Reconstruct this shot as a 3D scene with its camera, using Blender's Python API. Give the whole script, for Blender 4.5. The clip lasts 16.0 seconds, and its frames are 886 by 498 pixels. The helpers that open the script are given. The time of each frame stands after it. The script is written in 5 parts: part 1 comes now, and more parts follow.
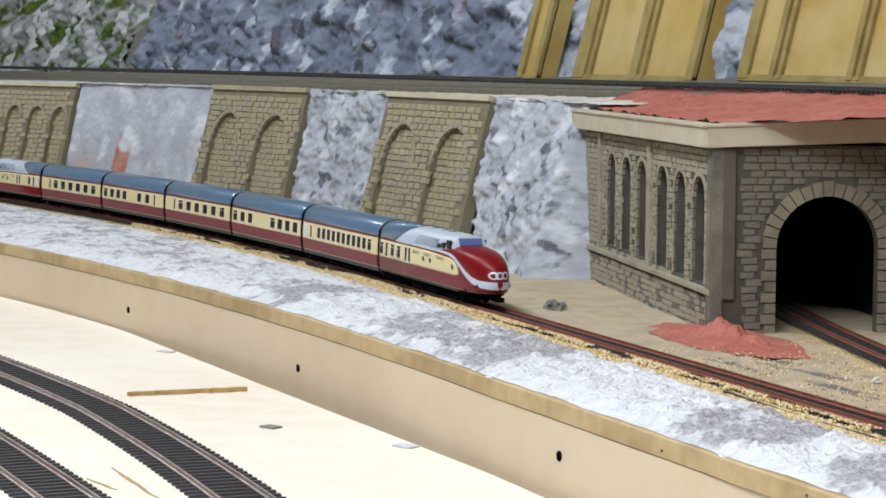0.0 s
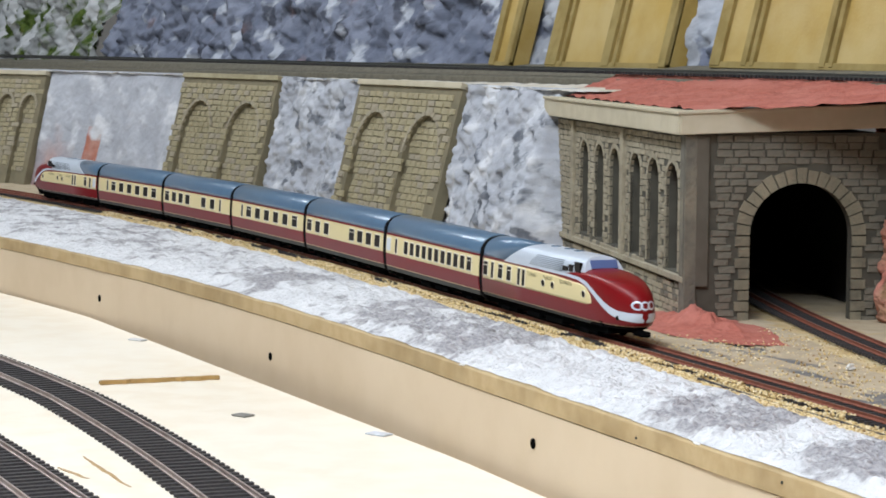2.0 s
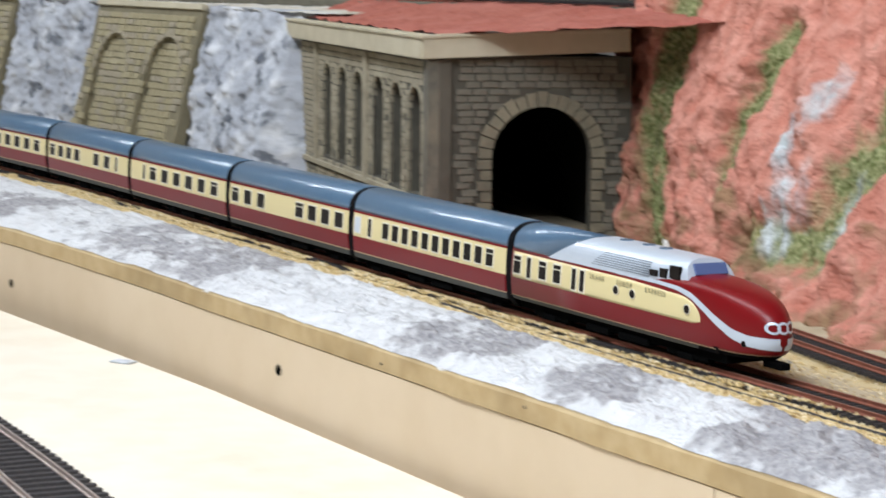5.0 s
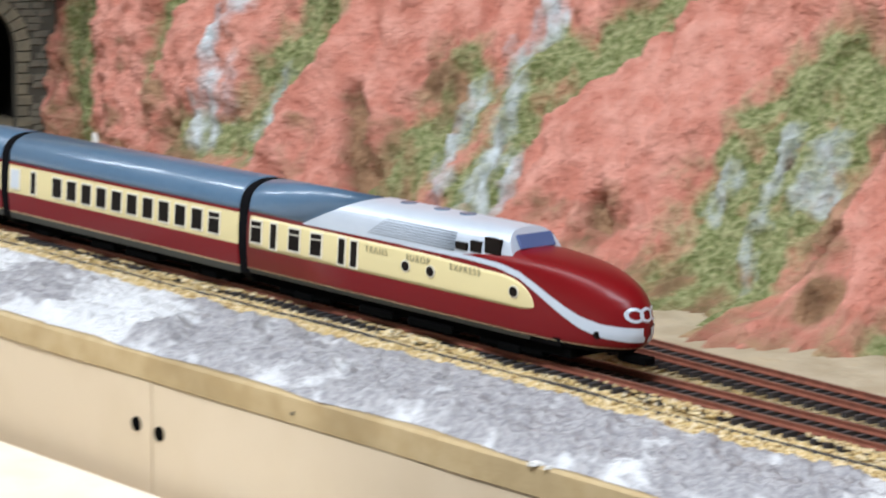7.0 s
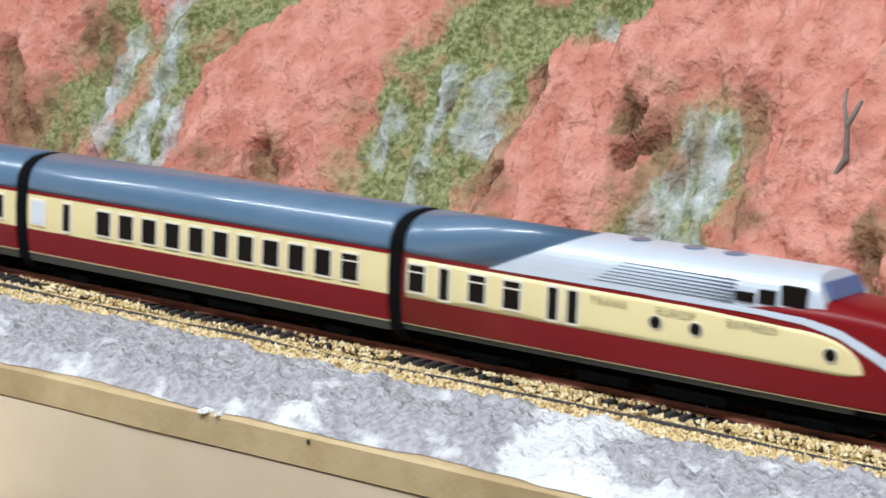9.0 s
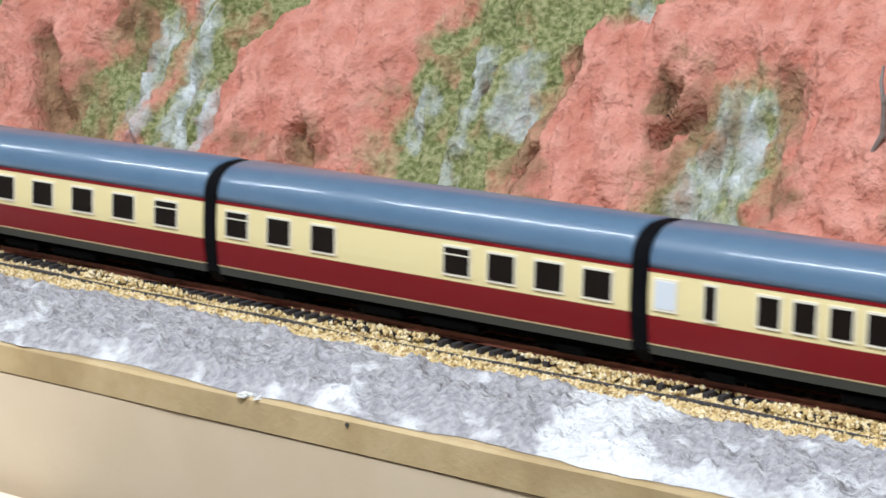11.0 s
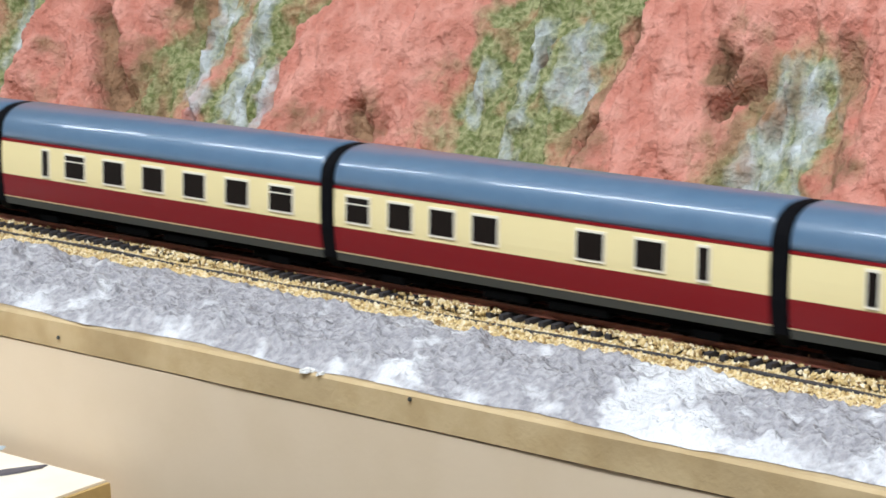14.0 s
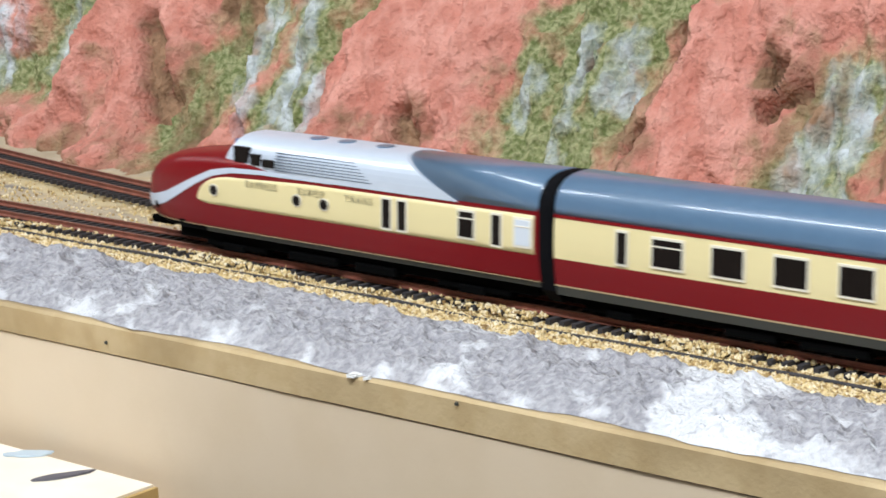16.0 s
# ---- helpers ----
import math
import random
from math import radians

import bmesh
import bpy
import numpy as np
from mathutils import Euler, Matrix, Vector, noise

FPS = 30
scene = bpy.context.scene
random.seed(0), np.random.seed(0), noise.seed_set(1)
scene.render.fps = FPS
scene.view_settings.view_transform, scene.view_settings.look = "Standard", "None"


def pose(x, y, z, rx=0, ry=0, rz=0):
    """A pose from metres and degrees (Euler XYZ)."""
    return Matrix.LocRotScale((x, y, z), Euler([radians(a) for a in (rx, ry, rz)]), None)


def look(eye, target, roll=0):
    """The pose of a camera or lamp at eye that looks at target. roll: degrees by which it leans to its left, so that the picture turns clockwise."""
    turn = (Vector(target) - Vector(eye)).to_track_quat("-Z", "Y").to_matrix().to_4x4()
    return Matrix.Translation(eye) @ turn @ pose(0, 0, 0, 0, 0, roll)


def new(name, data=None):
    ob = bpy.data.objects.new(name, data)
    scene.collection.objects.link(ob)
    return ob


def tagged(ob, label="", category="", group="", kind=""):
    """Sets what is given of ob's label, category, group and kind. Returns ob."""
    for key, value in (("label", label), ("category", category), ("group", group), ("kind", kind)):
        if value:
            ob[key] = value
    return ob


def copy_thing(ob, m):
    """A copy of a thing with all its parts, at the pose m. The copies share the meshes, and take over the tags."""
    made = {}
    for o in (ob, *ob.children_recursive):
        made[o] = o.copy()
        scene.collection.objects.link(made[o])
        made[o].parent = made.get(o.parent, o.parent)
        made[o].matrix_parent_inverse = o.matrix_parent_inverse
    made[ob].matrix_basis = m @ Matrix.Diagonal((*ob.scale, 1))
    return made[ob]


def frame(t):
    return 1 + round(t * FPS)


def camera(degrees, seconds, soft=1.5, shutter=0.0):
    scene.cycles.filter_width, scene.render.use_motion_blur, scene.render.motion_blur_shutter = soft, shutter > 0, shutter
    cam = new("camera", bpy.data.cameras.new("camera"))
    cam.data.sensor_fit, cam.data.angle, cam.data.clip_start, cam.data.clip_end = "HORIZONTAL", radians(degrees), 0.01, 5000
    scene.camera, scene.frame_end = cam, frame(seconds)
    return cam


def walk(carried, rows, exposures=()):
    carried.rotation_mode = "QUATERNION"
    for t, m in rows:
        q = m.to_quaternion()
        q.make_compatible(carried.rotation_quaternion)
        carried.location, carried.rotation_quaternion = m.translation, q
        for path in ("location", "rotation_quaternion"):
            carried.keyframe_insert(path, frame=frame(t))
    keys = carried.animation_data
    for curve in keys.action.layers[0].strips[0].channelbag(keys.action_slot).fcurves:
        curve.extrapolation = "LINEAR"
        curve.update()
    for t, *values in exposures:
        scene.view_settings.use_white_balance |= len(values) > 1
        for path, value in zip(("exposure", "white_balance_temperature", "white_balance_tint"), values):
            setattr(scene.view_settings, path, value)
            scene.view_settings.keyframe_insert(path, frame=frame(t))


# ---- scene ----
import collections
import functools

cam = camera(21.5, 16.0, soft=1.7, shutter=0.5)
# seconds, eye x y z, yaw to the left from +y, pitch, roll
VIEW = [
    (0, 0.0037, -0.0008, 0.1906, 64.595, -4.739, 0.405),
    (0.5, -0.0016, 0.0004, 0.1894, 64.421, -4.759, 0.397),
    (1, -0.0009, 0.001, 0.189, 64.314, -4.835, 0.349),
    (1.5, -0.0013, 0.0012, 0.1893, 64.29, -4.953, 0.333),
    (2, -0.0017, 0.0004, 0.1892, 63.881, -5.01, 0.383),
    (2.5, -0.0026, -0.0016, 0.1902, 63.306, -5.216, 0.403),
    (3, -0.004, -0.0051, 0.1923, 62.263, -6.183, 0.431),
    (3.2, -0.0044, -0.0052, 0.1924, 62.063, -6.205, 0.537),
    (5.3, -0.0006, 0.0001, 0.1984, 55.641, -7.785, 0.284),
    (5.5, -0.0011, 0.0002, 0.2012, 54.202, -8.426, -0.005),
    (6, 0.001, -0.0017, 0.202, 50.992, -9.054, -0.389),
    (6.5, 0.002, -0.0025, 0.2022, 47.795, -10.321, -0.345),
    (7, 0.0026, -0.0026, 0.2012, 43.488, -9.703, 0.812),
    (7.5, 0.0022, -0.0018, 0.1996, 40.188, -9.684, 0.078),
    (8, 0.0012, 0.0015, 0.1937, 36.111, -9.827, 0.116),
    (8.5, 0.0012, 0.0015, 0.1937, 35.227, -10.479, 0.336),
    (8.7, 0.0012, 0.0015, 0.1937, 35.201, -10.518, 0.319),
    (11, 0.0012, 0.0015, 0.1937, 36.153, -10.995, -0.477),
    (11.5, 0.0012, 0.0015, 0.1937, 36.272, -10.974, -0.712),
    (12, 0.0012, 0.0015, 0.1937, 36.675, -11.161, -0.850),
    (12.5, 0.0012, 0.0015, 0.1937, 37.102, -11.380, -1.042),
    (13, 0.0012, 0.0015, 0.1937, 37.189, -11.576, -1.125),
    (13.5, 0.0012, 0.0015, 0.1937, 37.475, -11.730, -1.188),
    (14, 0.0012, 0.0015, 0.1937, 37.684, -11.606, -1.438),
    (14.5, 0.0012, 0.0015, 0.1937, 37.997, -11.464, -1.585),
    (15, 0.0012, 0.0015, 0.1937, 39.094, -11.277, -1.997),
    (15.5, 0.0012, 0.0015, 0.1937, 39.076, -11.324, -1.971),
    (16, 0.0012, 0.0015, 0.1937, 38.846, -11.464, -1.800),
]


def view_pose(x, y, z, yaw, pitch, roll):
    a, p = radians(yaw), radians(pitch)
    eye = Vector((x, y, z))
    return look(eye, eye + Vector((-math.sin(a) * math.cos(p), math.cos(a) * math.cos(p), math.sin(p))), roll)


walk(cam, [(r[0], view_pose(*r[1:])) for r in VIEW])

# ---- light: a layout room under white ceiling tubes ----
world = bpy.data.worlds.new("room_air")
scene.world = world
world.use_nodes = True
world.node_tree.nodes["Background"].inputs[0].default_value = (0.9, 0.95, 1.0, 1)
world.node_tree.nodes["Background"].inputs[1].default_value = 0.055
scene.view_settings.exposure = 0.0


def ceiling_light(name, x, y, z, sx, sy, watts, rot=0.0):
    lamp = bpy.data.lights.new(name, "AREA")
    lamp.shape, lamp.size, lamp.size_y, lamp.energy = "RECTANGLE", sx, sy, watts
    lamp.color = (0.83, 0.905, 1.0)
    ob = new(name, lamp)
    ob.matrix_world = pose(x, y, z, 0, 0, rot)
    return ob


ceiling_light("tube_light_a", -3.2, 0.30, 1.38, 1.4, 0.12, 16)
ceiling_light("tube_light_b", -1.45, 0.02, 1.38, 1.4, 0.12, 21)
ceiling_light("tube_light_c", 0.10, -0.28, 1.38, 1.3, 0.12, 46)


# ---- materials ----
def material(name, base, rough=0.7, second=None, scale=60.0, amount=0.5, third=None, scale2=9.0, amount2=0.4,
             bump=0.0, bump_scale=300.0, metal=0.0, spec=0.5, coat=0.0):
    """Base colour broken up by fine grain (second) and wide stains (third), with relief; sizes in 1/metres."""
    m = bpy.data.materials.new(name)
    m.use_nodes = True
    nt, out = m.node_tree, m.node_tree.nodes["Principled BSDF"]
    out.inputs["Roughness"].default_value, out.inputs["Metallic"].default_value = rough, metal
    out.inputs["Specular IOR Level"].default_value = spec
    out.inputs["Coat Weight"].default_value = coat
    out.inputs["Coat Roughness"].default_value = 0.08
    at = nt.nodes.new("ShaderNodeTexCoord").outputs["Object"]
    colour = None

    def noise_mask(sc, detail, lo, hi):
        n = nt.nodes.new("ShaderNodeTexNoise")
        n.inputs["Scale"].default_value, n.inputs["Detail"].default_value = sc, detail
        nt.links.new(at, n.inputs["Vector"])
        r = nt.nodes.new("ShaderNodeMapRange")
        r.inputs["From Min"].default_value, r.inputs["From Max"].default_value = lo, hi
        nt.links.new(n.outputs["Fac"], r.inputs["Value"])
        return n, r

    def mixed(colour_a, colour_b, fac, amt):
        mx = nt.nodes.new("ShaderNodeMix")
        mx.data_type = "RGBA"
        if isinstance(colour_a, tuple):
            mx.inputs["A"].default_value = (*colour_a, 1)
        else:
            nt.links.new(colour_a, mx.inputs["A"])
        mx.inputs["B"].default_value = (*colour_b, 1)
        ml = nt.nodes.new("ShaderNodeMath")
        ml.operation, ml.inputs[1].default_value = "MULTIPLY", amt
        nt.links.new(fac, ml.inputs[0])
        nt.links.new(ml.outputs[0], mx.inputs["Factor"])
        return mx.outputs["Result"]

    src = base
    if second:
        src = mixed(src, second, noise_mask(scale, 6, 0.42, 0.62)[1].outputs[0], amount)
    if third:
        src = mixed(src, third, noise_mask(scale2, 4, 0.45, 0.65)[1].outputs[0], amount2)
    if isinstance(src, tuple):
        out.inputs["Base Color"].default_value = (*src, 1)
    else:
        nt.links.new(src, out.inputs["Base Color"])
    if bump:
        n, _ = noise_mask(bump_scale, 5, 0, 1)
        b = nt.nodes.new("ShaderNodeBump")
        b.inputs["Strength"].default_value, b.inputs["Distance"].default_value = bump, 0.002
        nt.links.new(n.outputs["Fac"], b.inputs["Height"])
        nt.links.new(b.outputs["Normal"], out.inputs["Normal"])
    return m


def zoned(name, colours, grains, rough=0.9, bump=0.6, bump_scale=260.0, softness=((0.93, 1.17), (0.82, 1.45), (0.93, 1.17))):
    """Colours laid by the mesh's own 'zone' attribute (red, green, blue weights over the first colour), each with a grain."""
    m = bpy.data.materials.new(name)
    m.use_nodes = True
    nt, out = m.node_tree, m.node_tree.nodes["Principled BSDF"]
    out.inputs["Roughness"].default_value = rough
    out.inputs["Specular IOR Level"].default_value = 0.25
    at = nt.nodes.new("ShaderNodeTexCoord").outputs["Object"]
    zone = nt.nodes.new("ShaderNodeAttribute")
    zone.attribute_name = "zone"
    parts3 = nt.nodes.new("ShaderNodeSeparateColor")
    nt.links.new(zone.outputs["Color"], parts3.inputs[0])
    fine = nt.nodes.new("ShaderNodeTexNoise")
    fine.inputs["Scale"].default_value, fine.inputs["Detail"].default_value = bump_scale, 6
    mid = nt.nodes.new("ShaderNodeTexNoise")
    mid.inputs["Scale"].default_value, mid.inputs["Detail"].default_value = bump_scale * 0.2, 6
    for n in (fine, mid):
        nt.links.new(at, n.inputs["Vector"])

    def grained(pair, src):
        r = nt.nodes.new("ShaderNodeMapRange")
        r.inputs["From Min"].default_value, r.inputs["From Max"].default_value = 0.38, 0.64
        nt.links.new(src.outputs["Fac"], r.inputs["Value"])
        mx = nt.nodes.new("ShaderNodeMix")
        mx.data_type = "RGBA"
        mx.inputs["A"].default_value, mx.inputs["B"].default_value = (*pair[0], 1), (*pair[1], 1)
        nt.links.new(r.outputs[0], mx.inputs["Factor"])
        return mx.outputs["Result"]

    cur = grained((colours[0], grains[0]), mid)
    for k in (1, 2, 3):
        if k >= len(colours):
            break
        layer = grained((colours[k], grains[k]), fine if k == 1 else mid)
        add = nt.nodes.new("ShaderNodeMath")
        add.operation = "MULTIPLY_ADD"
        nt.links.new(mid.outputs["Fac"], add.inputs[0])
        add.inputs[1].default_value = 1.1
        nt.links.new(parts3.outputs[k - 1], add.inputs[2])
        r = nt.nodes.new("ShaderNodeMapRange")
        r.inputs["From Min"].default_value, r.inputs["From Max"].default_value = softness[k - 1]
        nt.links.new(add.outputs[0], r.inputs["Value"])
        mx = nt.nodes.new("ShaderNodeMix")
        mx.data_type = "RGBA"
        nt.links.new(cur, mx.inputs["A"])
        nt.links.new(layer, mx.inputs["B"])
        nt.links.new(r.outputs[0], mx.inputs["Factor"])
        cur = mx.outputs["Result"]
    nt.links.new(cur, out.inputs["Base Color"])
    b = nt.nodes.new("ShaderNodeBump")
    b.inputs["Strength"].default_value, b.inputs["Distance"].default_value = bump, 0.0025
    mixh = nt.nodes.new("ShaderNodeMath")
    mixh.operation, mixh.inputs[1].default_value = "MULTIPLY_ADD", 2.2
    nt.links.new(mid.outputs["Fac"], mixh.inputs[0])
    nt.links.new(fine.outputs["Fac"], mixh.inputs[2])
    nt.links.new(mixh.outputs[0], b.inputs["Height"])
    nt.links.new(b.outputs["Normal"], out.inputs["Normal"])
    return m


M_MDF = material("fibreboard", (0.53, 0.395, 0.215), 0.75, (0.43, 0.30, 0.14), 70, 0.6, (0.27, 0.18, 0.075), 16, 0.55, bump=0.15, bump_scale=500)
M_PANEL = material("fascia_board", (0.66, 0.53, 0.375), 0.6, (0.60, 0.47, 0.31), 30, 0.4, (0.74, 0.61, 0.45), 6, 0.4, bump=0.05, bump_scale=400)
M_TABLE = material("pale_plywood", (0.84, 0.76, 0.63), 0.65, (0.76, 0.64, 0.48), 30, 0.45, (0.88, 0.82, 0.71), 5, 0.5, bump=0.08)
M_PLY_EDGE = material("plywood_edge", (0.50, 0.33, 0.12), 0.7, (0.38, 0.24, 0.08), 90, 0.5)
M_RAIL = material("rusty_rail", (0.25, 0.080, 0.048), 0.65, (0.15, 0.05, 0.03), 200, 0.6)
M_RAILTOP = material("worn_rail_head", (0.22, 0.10, 0.07), 0.45, (0.30, 0.20, 0.15), 120, 0.6, metal=0.3)
M_SLEEPER = material("dark_sleeper", (0.024, 0.022, 0.025), 0.7, (0.06, 0.05, 0.045), 300, 0.5)
M_BRIGHTRAIL = material("nickel_rail", (0.52, 0.44, 0.40), 0.35, (0.30, 0.21, 0.17), 90, 0.5, metal=0.4)
M_BALLAST = material("tan_ballast", (0.60, 0.47, 0.26), 0.9, (0.42, 0.29, 0.13), 500, 0.7, (0.70, 0.60, 0.40), 60, 0.5, bump=0.5, bump_scale=700)
M_RED = material("wine_red_lacquer", (0.180, 0.0035, 0.006), 0.33, coat=0.0, spec=0.28)
M_CREAM = material("cream_lacquer", (0.76, 0.64, 0.33), 0.4, coat=0.2)
M_ROOF = material("blue_grey_roof", (0.090, 0.165, 0.255), 0.34, (0.075, 0.14, 0.225), 120, 0.5, (0.11, 0.18, 0.27), 20, 0.4, coat=0.45)
M_SILVER = material("silver_paint", (0.60, 0.66, 0.74), 0.36, (0.55, 0.61, 0.69), 150, 0.4, metal=0.2)
M_LOUVRE = material("grey_louvre_slot", (0.10, 0.13, 0.17), 0.6)
M_SKIRT = material("dark_grey_skirt", (0.045, 0.048, 0.042), 0.6)
M_BLACK = material("black_underframe", (0.003, 0.003, 0.003), 1.0, spec=0.02)
M_BELLOWS = material("black_bellows", (0.004, 0.004, 0.005), 0.8, spec=0.06)
M_GLASS = material("dark_window_glass", (0.008, 0.005, 0.004), 0.35, spec=0.10)
M_FRAME = material("pale_window_frame", (0.78, 0.72, 0.58), 0.4)
M_WHITEGLASS = material("frosted_window", (0.62, 0.66, 0.70), 0.4)
M_GILT = material("gilt_edge_line", (0.55, 0.45, 0.25), 0.45)
M_LETTER = material("grey_lettering", (0.33, 0.29, 0.17), 0.6)
M_STONE = material("brown_masonry", (0.36, 0.315, 0.225), 0.85, (0.24, 0.21, 0.15), 150, 0.7, (0.46, 0.41, 0.31), 25, 0.5, bump=0.5, bump_scale=400)
M_STONEG = material("grey_masonry", (0.165, 0.152, 0.118), 0.85, (0.10, 0.095, 0.08), 150, 0.7, (0.30, 0.26, 0.185), 22, 0.6, bump=0.5, bump_scale=400)
M_OLIVE = material("olive_masonry", (0.37, 0.32, 0.195), 0.85, (0.26, 0.225, 0.13), 130, 0.6, (0.46, 0.41, 0.28), 25, 0.5, bump=0.5, bump_scale=400)
M_JOINT = material("brown_joint", (0.22, 0.19, 0.12), 0.95, (0.15, 0.13, 0.08), 60, 0.5)
M_MORTAR = material("dark_joint", (0.10, 0.092, 0.07), 0.95, (0.05, 0.045, 0.035), 60, 0.5)
M_OCHRE = material("ochre_concrete", (0.46, 0.315, 0.085), 0.8, (0.38, 0.25, 0.06), 30, 0.6, (0.55, 0.43, 0.20), 12, 0.7, bump=0.2)
M_OCHREDK = material("olive_rib", (0.34, 0.255, 0.09), 0.8, (0.22, 0.15, 0.035), 50, 0.6, bump=0.2)
M_FASCIA = material("cream_fascia", (0.56, 0.50, 0.37), 0.7, (0.48, 0.42, 0.29), 60, 0.5, (0.40, 0.35, 0.24), 15, 0.4)
M_REDSOIL = material("red_scatter", (0.46, 0.145, 0.105), 0.95, (0.33, 0.085, 0.06), 160, 0.6, (0.54, 0.21, 0.165), 30, 0.5, bump=0.9, bump_scale=350)
M_DECK = material("grey_deck", (0.17, 0.155, 0.115), 0.9, (0.11, 0.10, 0.075), 150, 0.6, bump=0.4)
M_WALLROOM = material("room_wall_paint", (0.72, 0.70, 0.66), 0.8, (0.68, 0.66, 0.62), 3, 0.4)
M_FLOOR = material("room_floor_vinyl", (0.25, 0.22, 0.19), 0.6, (0.20, 0.18, 0.15), 8, 0.5)
# near-black stands in for the darkness inside the tunnel
M_DARKVOID = material("unlit_tunnel_black", (0.004, 0.004, 0.004), 0.95)


# ---- mesh helpers ----
def mesh_object(name, verts, faces, mat, parent=None, smooth=False, label=""):
    me = bpy.data.meshes.new(name)
    me.from_pydata([tuple(v) for v in verts], [], faces)
    for mm in (mat if isinstance(mat, (list, tuple)) else [mat]):
        me.materials.append(mm)
    if smooth:
        me.polygons.foreach_set("use_smooth", [True] * len(me.polygons))
    me.update()
    ob = new(name, me)
    if parent:
        ob.parent = parent
    if label:
        ob["label"] = label
    return ob


def part(name, bm, mat, parent=None, label="", smooth=False):
    me = bpy.data.meshes.new(name)
    bmesh.ops.recalc_face_normals(bm, faces=bm.faces)
    bm.to_mesh(me)
    bm.free()
    me.materials.append(mat)
    if smooth:
        me.polygons.foreach_set("use_smooth", [True] * len(me.polygons))
    ob = new(name, me)
    if parent:
        ob.parent = parent
    if label:
        ob["label"] = label
    return ob


def box_bm(x0, x1, y0, y1, z0, z1, bevel=0.0, m=None, bm=None):
    bm = bm or bmesh.new()
    made = bmesh.ops.create_cube(bm, size=1.0)["verts"]
    for v in made:
        v.co = Vector((x0 + (v.co.x + 0.5) * (x1 - x0), y0 + (v.co.y + 0.5) * (y1 - y0), z0 + (v.co.z + 0.5) * (z1 - z0)))
    if bevel:
        edges = list({e for v in made for e in v.link_edges})
        bmesh.ops.bevel(bm, geom=edges, offset=bevel, segments=2, affect="EDGES", profile=0.6)
    if m is not None:
        bmesh.ops.transform(bm, matrix=m, verts=bm.verts)
    return bm


def empty(name, m=None):
    ob = new(name)
    if m is not None:
        ob.matrix_world = m
    return ob


def loft(sections, closed=True, caps=True):
    """Rings of points skinned one to the next."""
    n, verts, faces = len(sections[0]), [], []
    for s in sections:
        verts += s
    for i in range(len(sections) - 1):
        for j in range(n if closed else n - 1):
            k = (j + 1) % n
            faces.append((i * n + j, i * n + k, (i + 1) * n + k, (i + 1) * n + j))
    if caps and closed:
        faces.append(tuple(range(n - 1, -1, -1)))
        faces.append(tuple((len(sections) - 1) * n + j for j in range(n)))
    return verts, faces


def sheet(name, fn, us, vs, mat, zone=None, smooth=True, parent=None):
    """A sheet of fn(u, v) over two rising lists; zone(u, v) gives three weights for its colours."""
    us, vs = list(us), list(vs)
    verts = [fn(u, v) for u in us for v in vs]
    n = len(vs)
    faces = [(i * n + j, (i + 1) * n + j, (i + 1) * n + j + 1, i * n + j + 1) for i in range(len(us) - 1) for j in range(n - 1)]
    ob = mesh_object(name, verts, faces, mat, parent, smooth)
    if zone:
        layer = ob.data.color_attributes.new("zone", "FLOAT_COLOR", "POINT")
        flat = []
        for u in us:
            for v in vs:
                flat += [*zone(u, v), 1.0]
        layer.data.foreach_set("color", flat)
    return ob


def fbm(x, y, z, octaves=4):
    return noise.fractal(Vector((x, y, z)), 0.9, 2.1, octaves)


def span(a, b, n):
    return [a + (b - a) * i / n for i in range(n + 1)]


# ---- the lines of the place ----
def main_y(x):
    """Centre line of the track on which the train runs."""
    left = max(0.0, -1.75 - x)
    return 0.642 - 0.0947 * x - 0.08 * left * left


def edge_y(x):
    """Front face of the layout's baseboard."""
    left = max(0.0, -1.4 - x)
    return 0.557 - 0.0685 * x - 0.09 * min(left, 1.4) ** 2


def branch_y(x):
    """Centre line of the second track, which leads into the tunnel."""
    out = max(0.0, -0.4 - x)
    return 0.7195 + 0.115 * out + 0.135 * out * out


def foot_y(x):
    """Foot of the red hillside."""
    back = min(max(0.0, -1.02 - x), 0.40)
    return 0.748 - 0.125 * x + 0.29 * back


def wall_y(x):
    """Top edge of the retaining wall beside the upper line."""
    left = max(0.0, -2.3 - x)
    return 1.015 + 0.02 * min(1.0, max(0, -1.85 - x)) - 0.15 * min(left, 1.2) ** 2


def deck_z(x):
    return 0.1655 + (x + 1.44) * 0.0055


BOARD_Z = -0.0095
TABLE_Z = -0.0655


def interp(x, pts):
    if x <= pts[0][0]:
        return pts[0][1]
    for (a, b), (c, d) in zip(pts, pts[1:]):
        if x <= c:
            return b + (d - b) * (x - a) / (c - a)
    return pts[-1][1]


